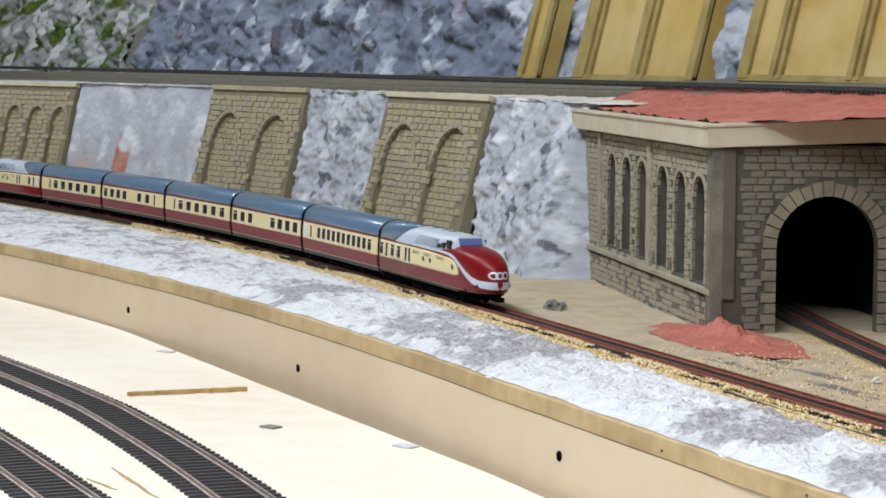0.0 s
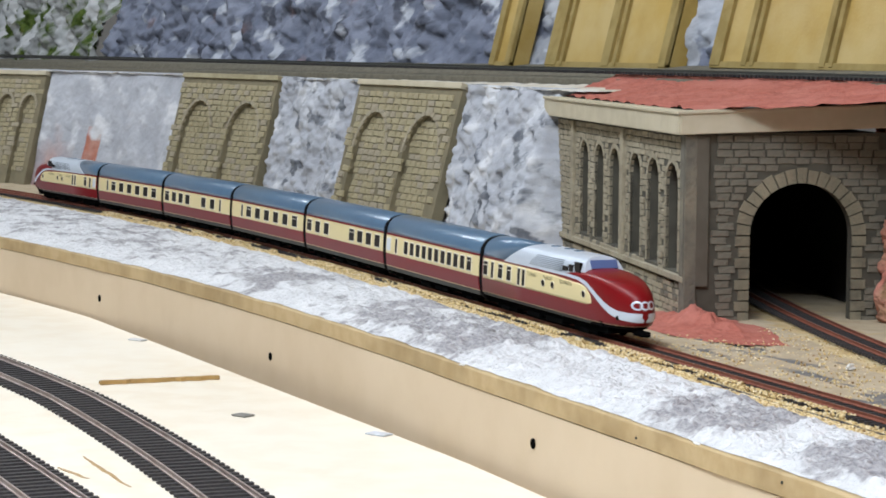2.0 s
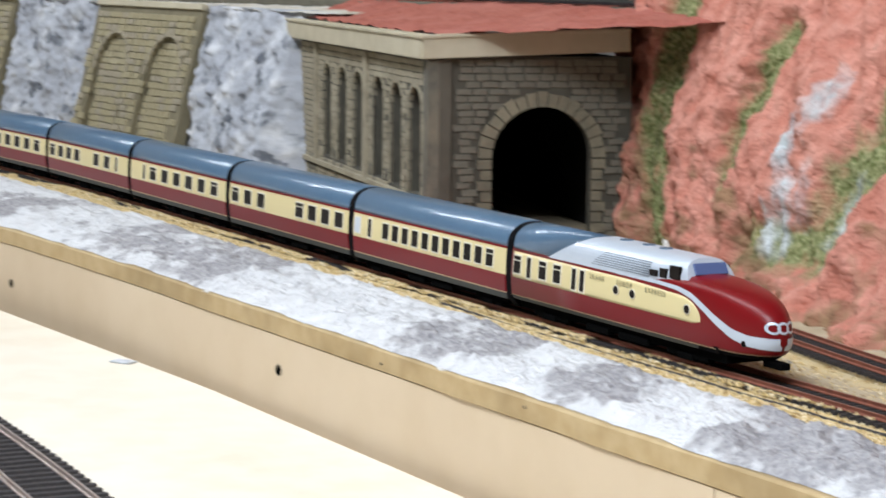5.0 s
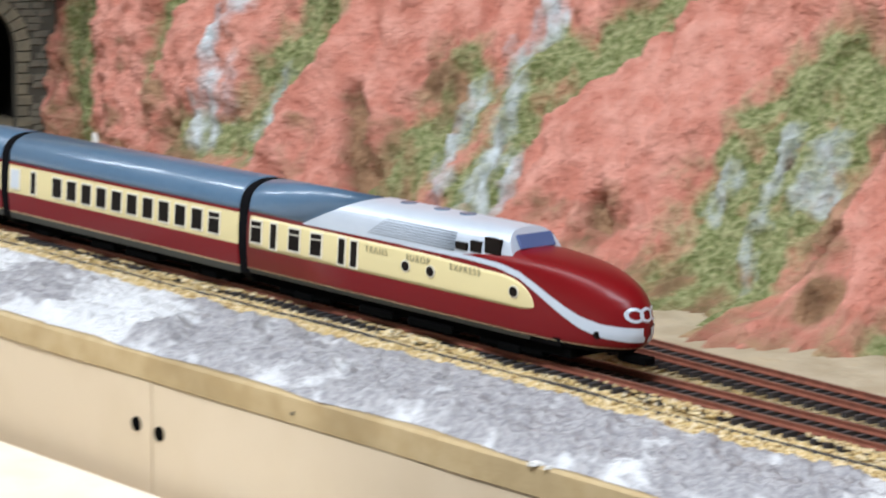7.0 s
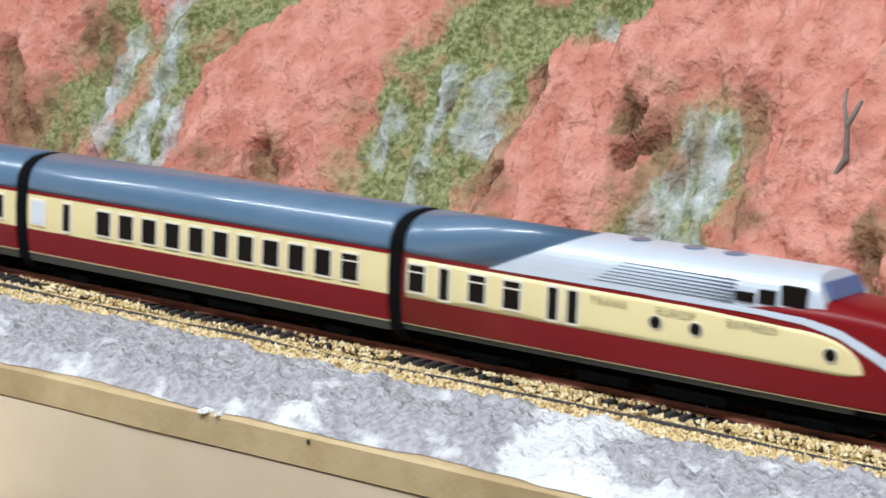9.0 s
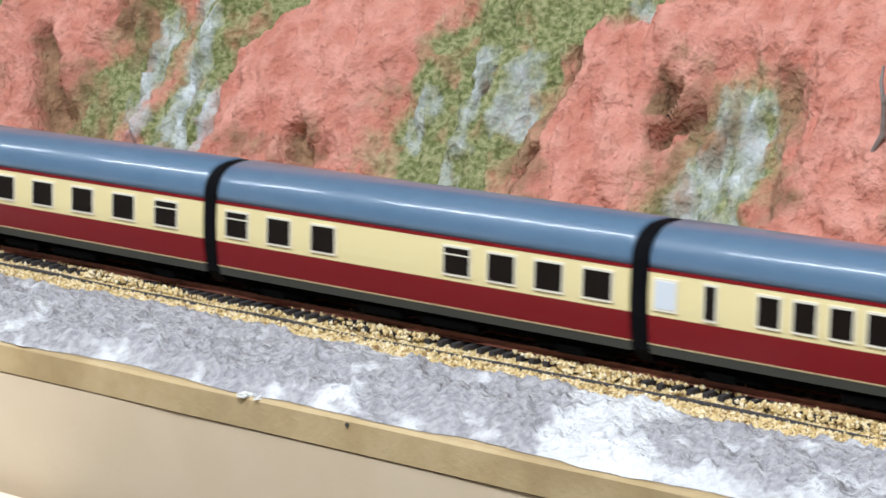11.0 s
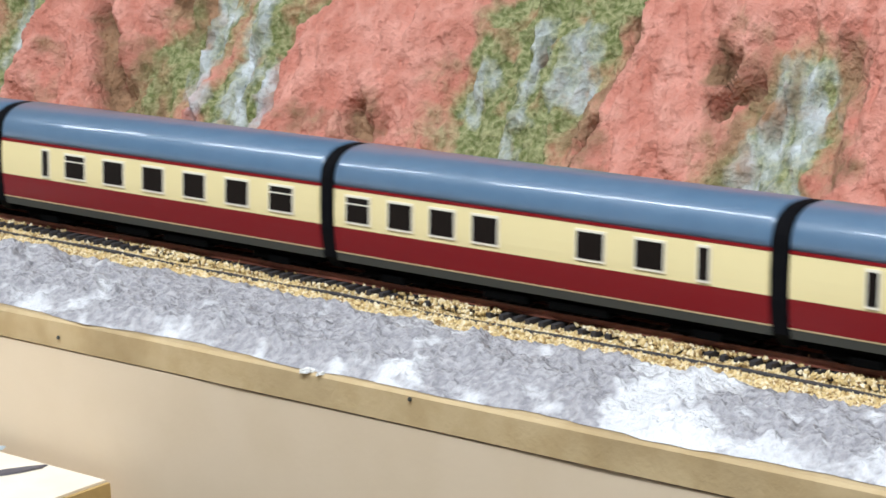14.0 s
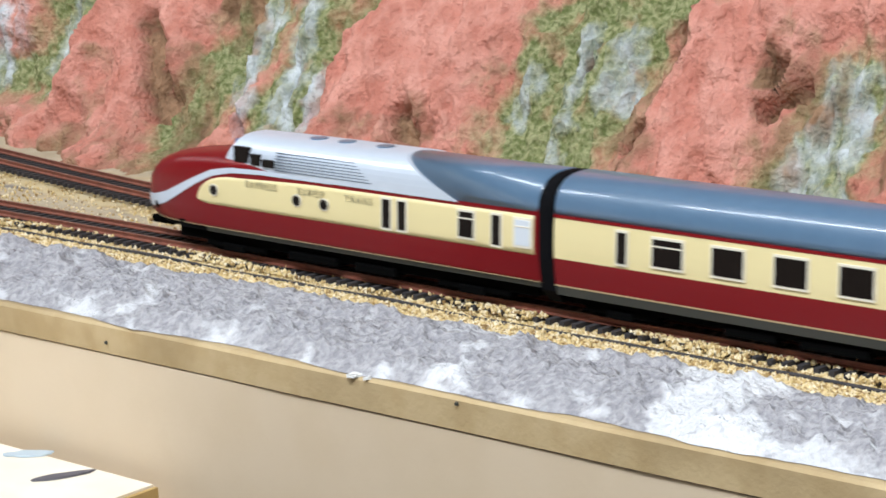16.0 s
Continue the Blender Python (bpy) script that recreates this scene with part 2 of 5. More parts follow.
# ---- large structure ----
def room():
    # plain shell that closes the room
    specs = [("floor", (-6, 4, -4, 4, -1.12, -1.0), M_FLOOR), ("ceiling", (-6, 4, -4, 4, 1.45, 1.55), M_WALLROOM),
             ("wall_north", (-6, 4, 3.0, 3.1, -1.0, 1.45), M_WALLROOM), ("wall_south", (-6, 4, -2.6, -2.5, -1.0, 1.45), M_WALLROOM),
             ("wall_west", (-5.6, -5.5, -2.5, 3.0, -1.0, 1.45), M_WALLROOM), ("wall_east", (3.0, 3.1, -2.5, 3.0, -1.0, 1.45), M_WALLROOM)]
    for name, b, mat in specs:
        tagged(part(name, box_bm(*b), mat), "plain painted surface that closes the layout room", "room", kind="structure")


def baseboard():
    thing = tagged(empty("layout_baseboard"), "layout baseboard of bare brown fibreboard with screwed front panels", "baseboard", kind="structure")
    xs = span(-3.9, 1.0, 120)
    prof = [(0.0, -0.0208), (0.0, -0.0105), (0.0012, BOARD_Z), (0.62, BOARD_Z), (0.62, -0.0208)]
    v, f = loft([[(x, edge_y(x) + a + 0.0012 * fbm(x * 9, a, 3), z) for a, z in prof] for x in xs])
    mesh_object("board_edge", v, f, M_MDF, thing)
    joints = [-3.9, -2.6, -0.745, 1.0]
    for a, b in zip(joints, joints[1:]):
        xs = span(a + 0.0005, b - 0.0005, 24)
        prof = [(0.0006, -0.30), (0.0006, -0.0215), (0.019, -0.0215), (0.019, -0.30)]
        v, f = loft([[(x, edge_y(x) + c, z) for c, z in prof] for x in xs])
        mesh_object("front_panel", v, f, M_PANEL, thing)
    # no holes are cut: black discs give the dark of their depth
    for hx, hz in ((-2.065, -0.0465), (-1.657, -0.0505), (-1.182, -0.0415), (-0.756, -0.0412), (-0.7395, -0.0425)):
        bm = bmesh.new()
        bmesh.ops.create_cone(bm, segments=14, radius1=0.0032, radius2=0.0032, depth=0.002, cap_ends=True)
        bmesh.ops.transform(bm, matrix=pose(hx, edge_y(hx) + 0.0010, hz, 90, 0, 0), verts=bm.verts)
        part("screw_hole", bm, M_BLACK, thing, "countersunk screw hole, its dark depth coloured black")
    return thing


def table():
    thing = tagged(empty("table_board"), "pale plywood board with a sawn end, lying before the layout", "board", kind="structure")
    # its far edge stands a finger's width off the layout's front
    secs = []
    for x in span(-3.8, -0.618, 80):
        y = min(edge_y(x) - 0.003, interp(x, [(-2.4, 0.662), (-1.95, 0.652), (-1.66, 0.645), (-1.27, 0.636), (-0.85, 0.606), (-0.618, 0.592)]))
        secs.append([(x, -1.2, TABLE_Z - 0.018), (x, -1.2, TABLE_Z), (x, y - 0.0008, TABLE_Z), (x, y, TABLE_Z - 0.0008), (x, y, TABLE_Z - 0.018)])
    v, f = loft(secs)
    mesh_object("board", v, f, M_TABLE, thing)
    part("sawn_edge", box_bm(-0.6179, -0.6160, -1.2, 0.5918, TABLE_Z - 0.018, TABLE_Z - 0.001), M_PLY_EDGE, thing)


# painted strokes on the hillside: kind, x and height of both ends, half width
STROKES_PORTAL = [
    ("green", -1.320, 0.22, -1.316, 0.086, 0.024), ("green", -1.316, 0.086, -1.294, 0.004, 0.028), ("green", -1.150, 0.16, -1.170, 0.096, 0.013),
    ("green", -1.170, 0.096, -1.175, 0.063, 0.012), ("green", -0.985, 0.15, -1.006, 0.100, 0.020), ("green", -1.006, 0.100, -1.022, 0.055, 0.024),
    ("green", -1.030, 0.047, -1.112, 0.031, 0.016), ("grey", -1.060, 0.135, -1.088, 0.085, 0.011), ("grey", -1.065, 0.068, -1.077, 0.045, 0.017),
    ("grey", -1.015, 0.084, -1.019, 0.048, 0.011), ("brown", -1.216, 0.080, -1.212, 0.072, 0.009), ("brown", -1.235, 0.042, -1.185, 0.012, 0.012),
    ("brown", -1.370, 0.10, -1.325, 0.010, 0.016), ("brown", -1.155, 0.045, -1.092, 0.016, 0.018), ("brown", -0.964, 0.050, -0.960, 0.024, 0.007)]
STROKES_FIRST = [
    ("green", -0.735, 0.14, -0.789, 0.101, 0.015), ("green", -0.789, 0.101, -0.794, 0.073, 0.012), ("green", -0.812, 0.098, -0.812, 0.030, 0.024),
    ("green", -0.862, 0.082, -0.890, 0.030, 0.024), ("grey", -0.822, 0.128, -0.856, 0.080, 0.010), ("grey", -0.855, 0.070, -0.858, 0.053, 0.009),
    ("grey", -0.820, 0.084, -0.815, 0.032, 0.013), ("grey", -0.842, 0.040, -0.843, 0.026, 0.006), ("grey", -0.788, 0.053, -0.789, 0.028, 0.009),
    ("brown", -0.786, 0.066, -0.784, 0.040, 0.004), ("brown", -0.755, 0.027, -0.709, 0.033, 0.012), ("cleft", -0.718, 0.040, -0.716, 0.034, 0.005),
    ("cleft", -0.939, 0.074, -0.919, 0.042, 0.006), ("brown", -0.885, 0.100, -0.874, 0.076, 0.014), ("brown", -0.905, 0.055, -0.884, 0.024, 0.016),
    ("cleft", -0.916, 0.040, -0.910, 0.034, 0.007)]
STROKES_SECOND = [
    ("green", -0.535, 0.128, -0.599, 0.105, 0.014), ("green", -0.612, 0.104, -0.622, 0.080, 0.026), ("green", -0.622, 0.080, -0.637, 0.020, 0.040),
    ("green", -0.630, 0.101, -0.655, 0.090, 0.010), ("grey", -0.627, 0.083, -0.624, 0.056, 0.009), ("grey", -0.604, 0.087, -0.601, 0.065, 0.008),
    ("grey", -0.650, 0.064, -0.655, 0.054, 0.007), ("grey", -0.626, 0.056, -0.628, 0.028, 0.006), ("cleft", -0.622, 0.084, -0.624, 0.067, 0.003),
    ("cleft", -0.576, 0.093, -0.575, 0.081, 0.004), ("brown", -0.575, 0.081, -0.589, 0.062, 0.006), ("brown", -0.589, 0.062, -0.585, 0.026, 0.009),
    ("brown", -0.574, 0.043, -0.563, 0.024, 0.010), ("cleft", -0.577, 0.052, -0.583, 0.044, 0.003), ("brown", -0.700, 0.016, -0.640, 0.014, 0.012)]
STROKES_THIRD = [
    ("brown", -0.516, 0.090, -0.517, 0.079, 0.007), ("cleft", -0.519, 0.080, -0.515, 0.077, 0.004), ("brown", -0.518, 0.078, -0.500, 0.073, 0.009),
    ("cleft", -0.503, 0.070, -0.514, 0.063, 0.004), ("brown", -0.495, 0.074, -0.486, 0.068, 0.013), ("brown", -0.511, 0.062, -0.503, 0.034, 0.010),
    ("green", -0.474, 0.060, -0.484, 0.030, 0.026), ("grey", -0.474, 0.066, -0.484, 0.034, 0.018), ("grey", -0.472, 0.041, -0.452, 0.010, 0.009),
    ("brown", -0.454, 0.086, -0.441, 0.040, 0.008), ("grey", -0.548, 0.114, -0.545, 0.111, 0.006), ("green", -0.520, 0.016, -0.455, 0.014, 0.014),
    ("cleft", -0.377, 0.034, -0.363, 0.010, 0.006), ("brown", -0.372, 0.040, -0.355, 0.010, 0.014), ("green", -0.20, 0.14, -0.25, 0.0, 0.04),
    ("green", 0.12, 0.14, 0.05, 0.0, 0.05)]
STROKES = STROKES_PORTAL + STROKES_FIRST + STROKES_SECOND + STROKES_THIRD
STROKE_BINS = collections.defaultdict(list)
for _s in STROKES:
    for _k in range(math.floor((min(_s[1], _s[3]) - 2 * _s[5] - 0.02) * 25), math.floor((max(_s[1], _s[3]) + 2 * _s[5] + 0.02) * 25) + 1):
        STROKE_BINS[_k].append(_s)


def slope_of(x):
    """Steepness of the hillside: nearly a cliff beside the portal, gentler further on."""
    return interp(x, [(-1.36, 6.0), (-1.15, 2.6), (-0.92, 1.3)])


@functools.lru_cache(maxsize=None)
def gully(x, h):
    """Weights of green, grey, brown and clefts at a place on the hillside."""
    got = {"green": 0.0, "grey": 0.0, "brown": 0.0, "cleft": 0.0}
    wx = x + 0.006 * fbm(x * 22, h * 24, 7) + 0.0045 * fbm(x * 70, h * 60, 2) + 0.002 * fbm(x * 190, h * 150, 3)
    wh = h + 0.005 * fbm(x * 25, h * 25, 41) + 0.003 * fbm(x * 80, h * 80, 42)
    for kind, x0, h0, x1, h1, w in STROKE_BINS[math.floor(x * 25)]:
        dx, dh = x1 - x0, h1 - h0
        t = max(0.0, min(1.0, ((wx - x0) * dx + (wh - h0) * dh) / max(1e-9, dx * dx + dh * dh)))
        d = math.hypot(wx - x0 - t * dx, wh - h0 - t * dh) / w
        got[kind] = max(got[kind], max(0.0, min(1.0, (1.5 - d) / 0.9)))
    streak = 0.72 + 0.55 * fbm(x * 75 + h * 30, h * 14, 9) + 0.30 * fbm(x * 240, h * 90, 6)
    low = max(0.0, min(1.0, (0.022 - h) / 0.018)) * (0.45 + 0.8 * fbm(x * 30, h * 30, 5))
    return max(got["green"], low), got["grey"] * min(1.15, streak), got["brown"], got["cleft"]


def hill_point(x, h):
    green, grey, brown, cleft = gully(x, h)
    k = slope_of(x)
    y = foot_y(x) + h / k
    out = 0.010 * fbm(x * 9, h * 8, 1) + 0.0055 * fbm(x * 34, h * 26, 4) + 0.0026 * fbm(x * 110, h * 95, 8) + 0.0012 * fbm(x * 330, h * 300, 3)
    out += abs(fbm(x * 22 + h * 9, h * 5, 12)) * 0.010 + max(0.0, fbm(x * 30 - h * 14, h * 16, 31) - 0.2) * 0.014
    out -= 0.012 * green ** 0.7 + 0.003 * brown * (0.5 + abs(fbm(x * 90, h * 90, 2))) + 0.012 * cleft
    out += grey * (0.005 * abs(fbm(x * 120 + h * 60, h * 40, 17)) + 0.002 * fbm(x * 260 + h * 120, h * 90, 18))
    if h < 0.004:
        out *= 0.3
    y -= interp(x, [(-1.02, 0.0), (-0.90, 0.032), (-0.80, 0.046), (-0.70, 0.056), (-0.60, 0.056), (-0.54, 0.038), (-0.40, 0.028)]) * max(0.0, 1 - h / 0.024) ** 1.3
    n = math.hypot(1, k)
    return (x - out * 0.1, y - out * k / n, h - 0.010 + out / n)


def hillside():
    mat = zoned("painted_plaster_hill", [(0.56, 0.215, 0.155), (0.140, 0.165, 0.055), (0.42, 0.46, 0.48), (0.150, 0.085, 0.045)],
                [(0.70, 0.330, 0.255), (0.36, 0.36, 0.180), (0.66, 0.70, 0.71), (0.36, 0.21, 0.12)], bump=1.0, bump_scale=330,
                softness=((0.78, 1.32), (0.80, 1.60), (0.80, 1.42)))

    def zone(x, h):
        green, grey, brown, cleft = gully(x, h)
        # mottled brown paint, deepened at gully rims for the shade between the lobes
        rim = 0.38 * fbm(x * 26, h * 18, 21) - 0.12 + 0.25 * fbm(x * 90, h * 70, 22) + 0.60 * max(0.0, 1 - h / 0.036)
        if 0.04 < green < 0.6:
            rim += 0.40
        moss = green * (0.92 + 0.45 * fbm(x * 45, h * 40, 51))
        # clefts turn brown too, as the shade inside the crevices
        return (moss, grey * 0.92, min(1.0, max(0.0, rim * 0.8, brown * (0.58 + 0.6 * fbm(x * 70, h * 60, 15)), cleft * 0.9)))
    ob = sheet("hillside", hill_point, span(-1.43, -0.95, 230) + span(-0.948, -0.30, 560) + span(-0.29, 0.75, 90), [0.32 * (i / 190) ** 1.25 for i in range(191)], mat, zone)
    tagged(ob, "red plastered model hillside with mossy green and grey rock gullies", "hillside", kind="structure")


def ground():
    # ground of the layout: bare board with sand, dark paint and gravel
    mat = zoned("sandy_ground", [(0.42, 0.34, 0.23), (0.13, 0.13, 0.13), (0.62, 0.50, 0.29), (0.55, 0.56, 0.58)],
                [(0.50, 0.42, 0.30), (0.20, 0.19, 0.18), (0.46, 0.33, 0.16), (0.70, 0.72, 0.74)], bump=0.4)

    def put(x, v):
        a, b = main_y(x) - 0.030, max(foot_y(x), main_y(x) + 0.3) + 0.05 if x < -1.3 else foot_y(x) + 0.03
        y = a + (b - a) * v
        return (x, y, -0.0065 + 0.0012 * fbm(x * 30, y * 30, 2))

    def zone(x, v):
        _, y, _ = put(x, v)
        near = min(abs(y - main_y(x)), abs(y - branch_y(x)))
        mid = (y - main_y(x)) / max(0.01, branch_y(x) - main_y(x))
        dark = 1.1 * max(0, fbm(x * 12, y * 60, 4) + 0.25) if 0.25 < mid < 0.75 and x > -1.35 else 0.0
        return (dark, 0.9 if near < 0.026 else 0.2 + 0.3 * fbm(x * 8, y * 8, 9), 0.25 * max(0.0, fbm(x * 18, y * 18, 3)))
    tagged(sheet("ground", put, span(-3.9, 0.9, 420), span(0, 1, 46), mat, zone), "sandy layout ground with dark paint stains", "ground", kind="structure")


def shoulder_width(x):
    """How far the ballast reaches in front of the track's centre line."""
    return interp(x, [(-1.3, 0.0225), (-0.8, 0.0315)]) + 0.004 * fbm(x * 7, 1, 4)


# share of grey brushed over the white plaster along the verge
GREY_PAINT = [(-2.10, 0.4), (-1.85, 0.3), (-1.79, 0.7), (-1.74, 0.7), (-1.70, 0.15), (-1.60, 0.2), (-1.55, 0.65), (-1.32, 0.65), (-1.27, 0.1), (-1.09, 0.1), (-1.065, 0.75),
              (-0.99, 0.75), (-0.965, 0.0), (-0.935, 0.0), (-0.915, 0.7), (-0.86, 0.7), (-0.84, 0.0), (-0.80, 0.0), (-0.78, 0.9), (-0.61, 0.85), (-0.60, 0.6), (-0.59, 0.9),
              (-0.50, 0.9), (-0.488, 0.45), (-0.475, 0.9), (-0.41, 0.95), (-0.40, 0.3), (-0.370, 0.25), (-0.358, 0.95), (-0.315, 0.95), (-0.305, 0.6), (-0.26, 0.9)]


def plaster_verge():
    mat = zoned("plaster_rock", [(0.66, 0.66, 0.67), (0.31, 0.30, 0.315)], [(0.76, 0.76, 0.77), (0.47, 0.455, 0.465)], bump=1.0, bump_scale=330)

    def put(x, v):
        a, b = edge_y(x) + 0.003 + 0.004 * fbm(x * 18, 0, 5), main_y(x) - shoulder_width(x) + 0.004 * fbm(x * 14, 3, 5)
        y = a + (b - a) * v
        lump = 0.0035 * fbm(x * 40, y * 40, 1) + 0.0026 * abs(fbm(x * 110 + y * 70, y * 50, 6)) + 0.0024 * abs(fbm(x * 300 + y * 170, y * 110, 7))
        rise = 0.0050 * math.sin(min(1.0, v * 1.25) * math.pi * 0.5) * (1 - 0.4 * v)
        edge = min(1.0, v * 8, (1 - v) * 8)
        return (x, y, BOARD_Z + 0.0003 + rise + edge * (0.002 + lump))

    def zone(x, v):
        k = 0.5 * fbm(x * 16, v * 1.8, 14) + 0.5 * fbm(x * 45, v * 4, 3) + 0.45 * fbm(x * 110 + v * 9, v * 9, 8) + 0.3 * fbm(x * 260 + v * 20, v * 14, 18)
        grey = interp(x + 0.022 * (v - 0.5) + 0.008 * fbm(x * 30, v * 3, 44), GREY_PAINT)
        foot = max(0.0, 0.24 - v) / 0.24
        return (min(1.0, max(0.0, 0.14 + 0.75 * grey + 0.42 * k - 0.28 * foot)), 0, 0)
    tagged(sheet("plaster_verge", put, span(-3.6, -1.5, 420) + span(-1.498, -0.26, 1000) + span(-0.25, 0.4, 40), span(0, 1, 46), mat, zone),
           "white plaster verge brushed with grey rock paint along the board edge", "verge", kind="structure")


# ---- tracks ----
def track(name, line, x0, x1, z, gauge, label, rail_mat, top_mat, rail_h=0.0026, tie_w=0.0024, pitch=0.0062, tie_len=0.030, near=(9, 9)):
    thing = tagged(empty(name), label, "railway track", kind="structure")
    n = int((x1 - x0) / 0.02)
    xs = span(x0, x1, n)

    def at(x, off):
        d = (line(x + 0.002) - line(x - 0.002)) / 0.004
        L = math.hypot(1, d)
        return x - d / L * off, line(x) + off / L
    for side in (-1, 1):
        prof = [(-0.0011, -rail_h), (-0.0011, -rail_h + 0.0005), (-0.00035, -rail_h + 0.0008), (-0.00035, -0.0009), (-0.0006, -0.0006), (-0.0006, 0),
                (0.0006, 0), (0.0006, -0.0006), (0.00035, -0.0009), (0.00035, -rail_h + 0.0008), (0.0011, -rail_h + 0.0005), (0.0011, -rail_h)]
        secs = []
        for x in xs:
            secs.append([(*at(x, side * gauge / 2 + o), z + h) for o, h in prof])
        v, f = loft(secs)
        ob = mesh_object("rail", v, f, [rail_mat, top_mat], thing)
        for i, p in enumerate(ob.data.polygons):
            if i < len(xs) * 12 and i % 12 == 5:
                p.material_index = 1
    verts, faces, x, i = [], [], x0, 0
    one = box_bm(-tie_w / 2, tie_w / 2, -tie_len / 2, tie_len / 2, -0.0022, 0.0, 0.0003)
    tie_mesh = bpy.data.meshes.new("sleeper")
    one.to_mesh(tie_mesh)
    one.free()
    tie_mesh.materials.append(M_SLEEPER)
    while x < x1:
        d = (line(x + 0.002) - line(x - 0.002)) / 0.004
        L = math.hypot(1, d)
        ux, uy = 1 / L, d / L
        j = random.uniform(-0.0004, 0.0004)
        if near[0] < x < near[1]:
            ob = new("sleeper", tie_mesh)
            ob.parent = thing
            ob.matrix_world = pose(x + ux * j, line(x) + uy * j, z - rail_h, 0, 0, math.degrees(math.atan2(uy, ux)) + random.uniform(-1, 1))
            x += pitch / L
            continue
        half = tie_len / 2
        for s, t, zz in ((-1, -1, 0), (1, -1, 0), (1, 1, 0), (-1, 1, 0)):
            for top in (0, 1):
                a, b = s * tie_w / 2 * (1 - 0.15 * top) + j, t * half
                verts.append((x + ux * a - uy * b, line(x) + uy * a + ux * b, z - rail_h - (0.0 if top else 0.0022)))
        k = len(verts) - 8
        faces += [(k + 1, k + 3, k + 5, k + 7), (k, k + 2, k + 3, k + 1), (k + 2, k + 4, k + 5, k + 3), (k + 4, k + 6, k + 7, k + 5), (k + 6, k, k + 1, k + 7)]
        x += pitch / L
        i += 1
    if verts:
        ob = mesh_object("sleeper_row", verts, faces, M_SLEEPER, thing)
        ob["kind"] = "stuff"
    return thing


def pebbles(name, place, count, size, mat, label, seed):
    rnd = random.Random(seed)
    base = [(1, 0, 0), (-1, 0, 0), (0, 1, 0), (0, -1, 0), (0, 0, 1), (0, 0, -1)]
    tri = [(0, 2, 4), (2, 1, 4), (1, 3, 4), (3, 0, 4), (2, 0, 5), (1, 2, 5), (3, 1, 5), (0, 3, 5)]
    verts, faces = [], []
    for _ in range(count):
        p = place(rnd)
        if p is None:
            continue
        r = size * rnd.uniform(0.55, 1.25)
        e = Euler((rnd.uniform(0, 6), rnd.uniform(0, 6), rnd.uniform(0, 6))).to_matrix()
        k = len(verts)
        for b in base:
            q = e @ Vector((b[0] * rnd.uniform(0.7, 1.2), b[1] * rnd.uniform(0.6, 1.0), b[2] * rnd.uniform(0.6, 0.9))) * r
            verts.append((p[0] + q.x, p[1] + q.y, p[2] + q.z))
        faces += [(k + a, k + b, k + c) for a, b, c in tri]
    ob = mesh_object(name, verts, faces, mat)
    return tagged(ob, label, "ballast", kind="stuff")


def pebble_material():
    m = bpy.data.materials.new("ballast_grains")
    m.use_nodes = True
    nt, out = m.node_tree, m.node_tree.nodes["Principled BSDF"]
    out.inputs["Roughness"].default_value = 0.85
    g = nt.nodes.new("ShaderNodeNewGeometry")
    r = nt.nodes.new("ShaderNodeValToRGB")
    els = r.color_ramp.elements
    els[0].position, els[0].color = 0.0, (0.22, 0.12, 0.04, 1)
    els[1].position, els[1].color = 1.0, (0.86, 0.76, 0.55, 1)
    e = els.new(0.35)
    e.color = (0.62, 0.45, 0.19, 1)
    e = els.new(0.7)
    e.color = (0.74, 0.59, 0.32, 1)
    nt.links.new(g.outputs["Random Per Island"], r.inputs["Fac"])
    nt.links.new(r.outputs["Color"], out.inputs["Base Color"])
    return m


def ballast():
    mat = pebble_material()

    def shoulder(rnd):
        x = -0.25 - 2.3 * rnd.random() ** 1.35
        w = shoulder_width(x) + 0.002
        d = rnd.uniform(0.0102, w) + rnd.gauss(0, 0.0012)
        y = main_y(x) - d
        if d < 0.0165 and fbm(x * 16, d * 120, 6) > -0.12:
            return (x, y, -0.0027 - max(0.0, d - 0.0145) * 0.8)
        return (x, y, -0.0050 - max(0.0, d - 0.0128) * 0.06)

    def between(rnd):
        x = rnd.uniform(-1.5, -0.25)
        y = main_y(x) + rnd.uniform(-0.012, 0.012)
        return (x, y, -0.0048 + rnd.uniform(-0.0008, 0.0003))

    def far(rnd):
        x = rnd.uniform(-1.35, -0.25)
        a, b = main_y(x) + 0.012, branch_y(x) + 0.022
        y = rnd.uniform(a, b)
        return (x, y, -0.0062)
    pebbles("ballast_shoulder", shoulder, 44000, 0.00115, mat, "golden tan ballast grains beside the rail", 3)
    pebbles("ballast_between_rails", between, 2600, 0.0010, mat, "sparse tan ballast between the sleepers", 4)
    pebbles("gravel_between_tracks", far, 6000, 0.0010, mat, "tan gravel strewn between both tracks", 5)


# ---- the train ----
SIDE = [(0.0060, 0.0150), (0.0114, 0.0163), (0.0180, 0.0169), (0.0240, 0.0170), (0.0300, 0.0168), (0.0361, 0.0162), (0.0373, 0.0160)]


def side_y(z):
    return interp(z, SIDE)


def band(x0, x1, z0, z1, steps=4, grow=0.0):
    """A slice of the car body between two heights."""
    zs = span(z0, z1, steps)
    ring = [(side_y(z) + grow, z) for z in zs]
    sec = [(y, z) for y, z in ring] + [(-y, z) for y, z in reversed(ring)]
    xs = [x0, x0 + 0.0006, x1 - 0.0006, x1]
    sh = [0.0006, 0, 0, 0.0006]
    return loft([[(x, y - math.copysign(s, y), z) for y, z in sec] for x, s in zip(xs, sh)])


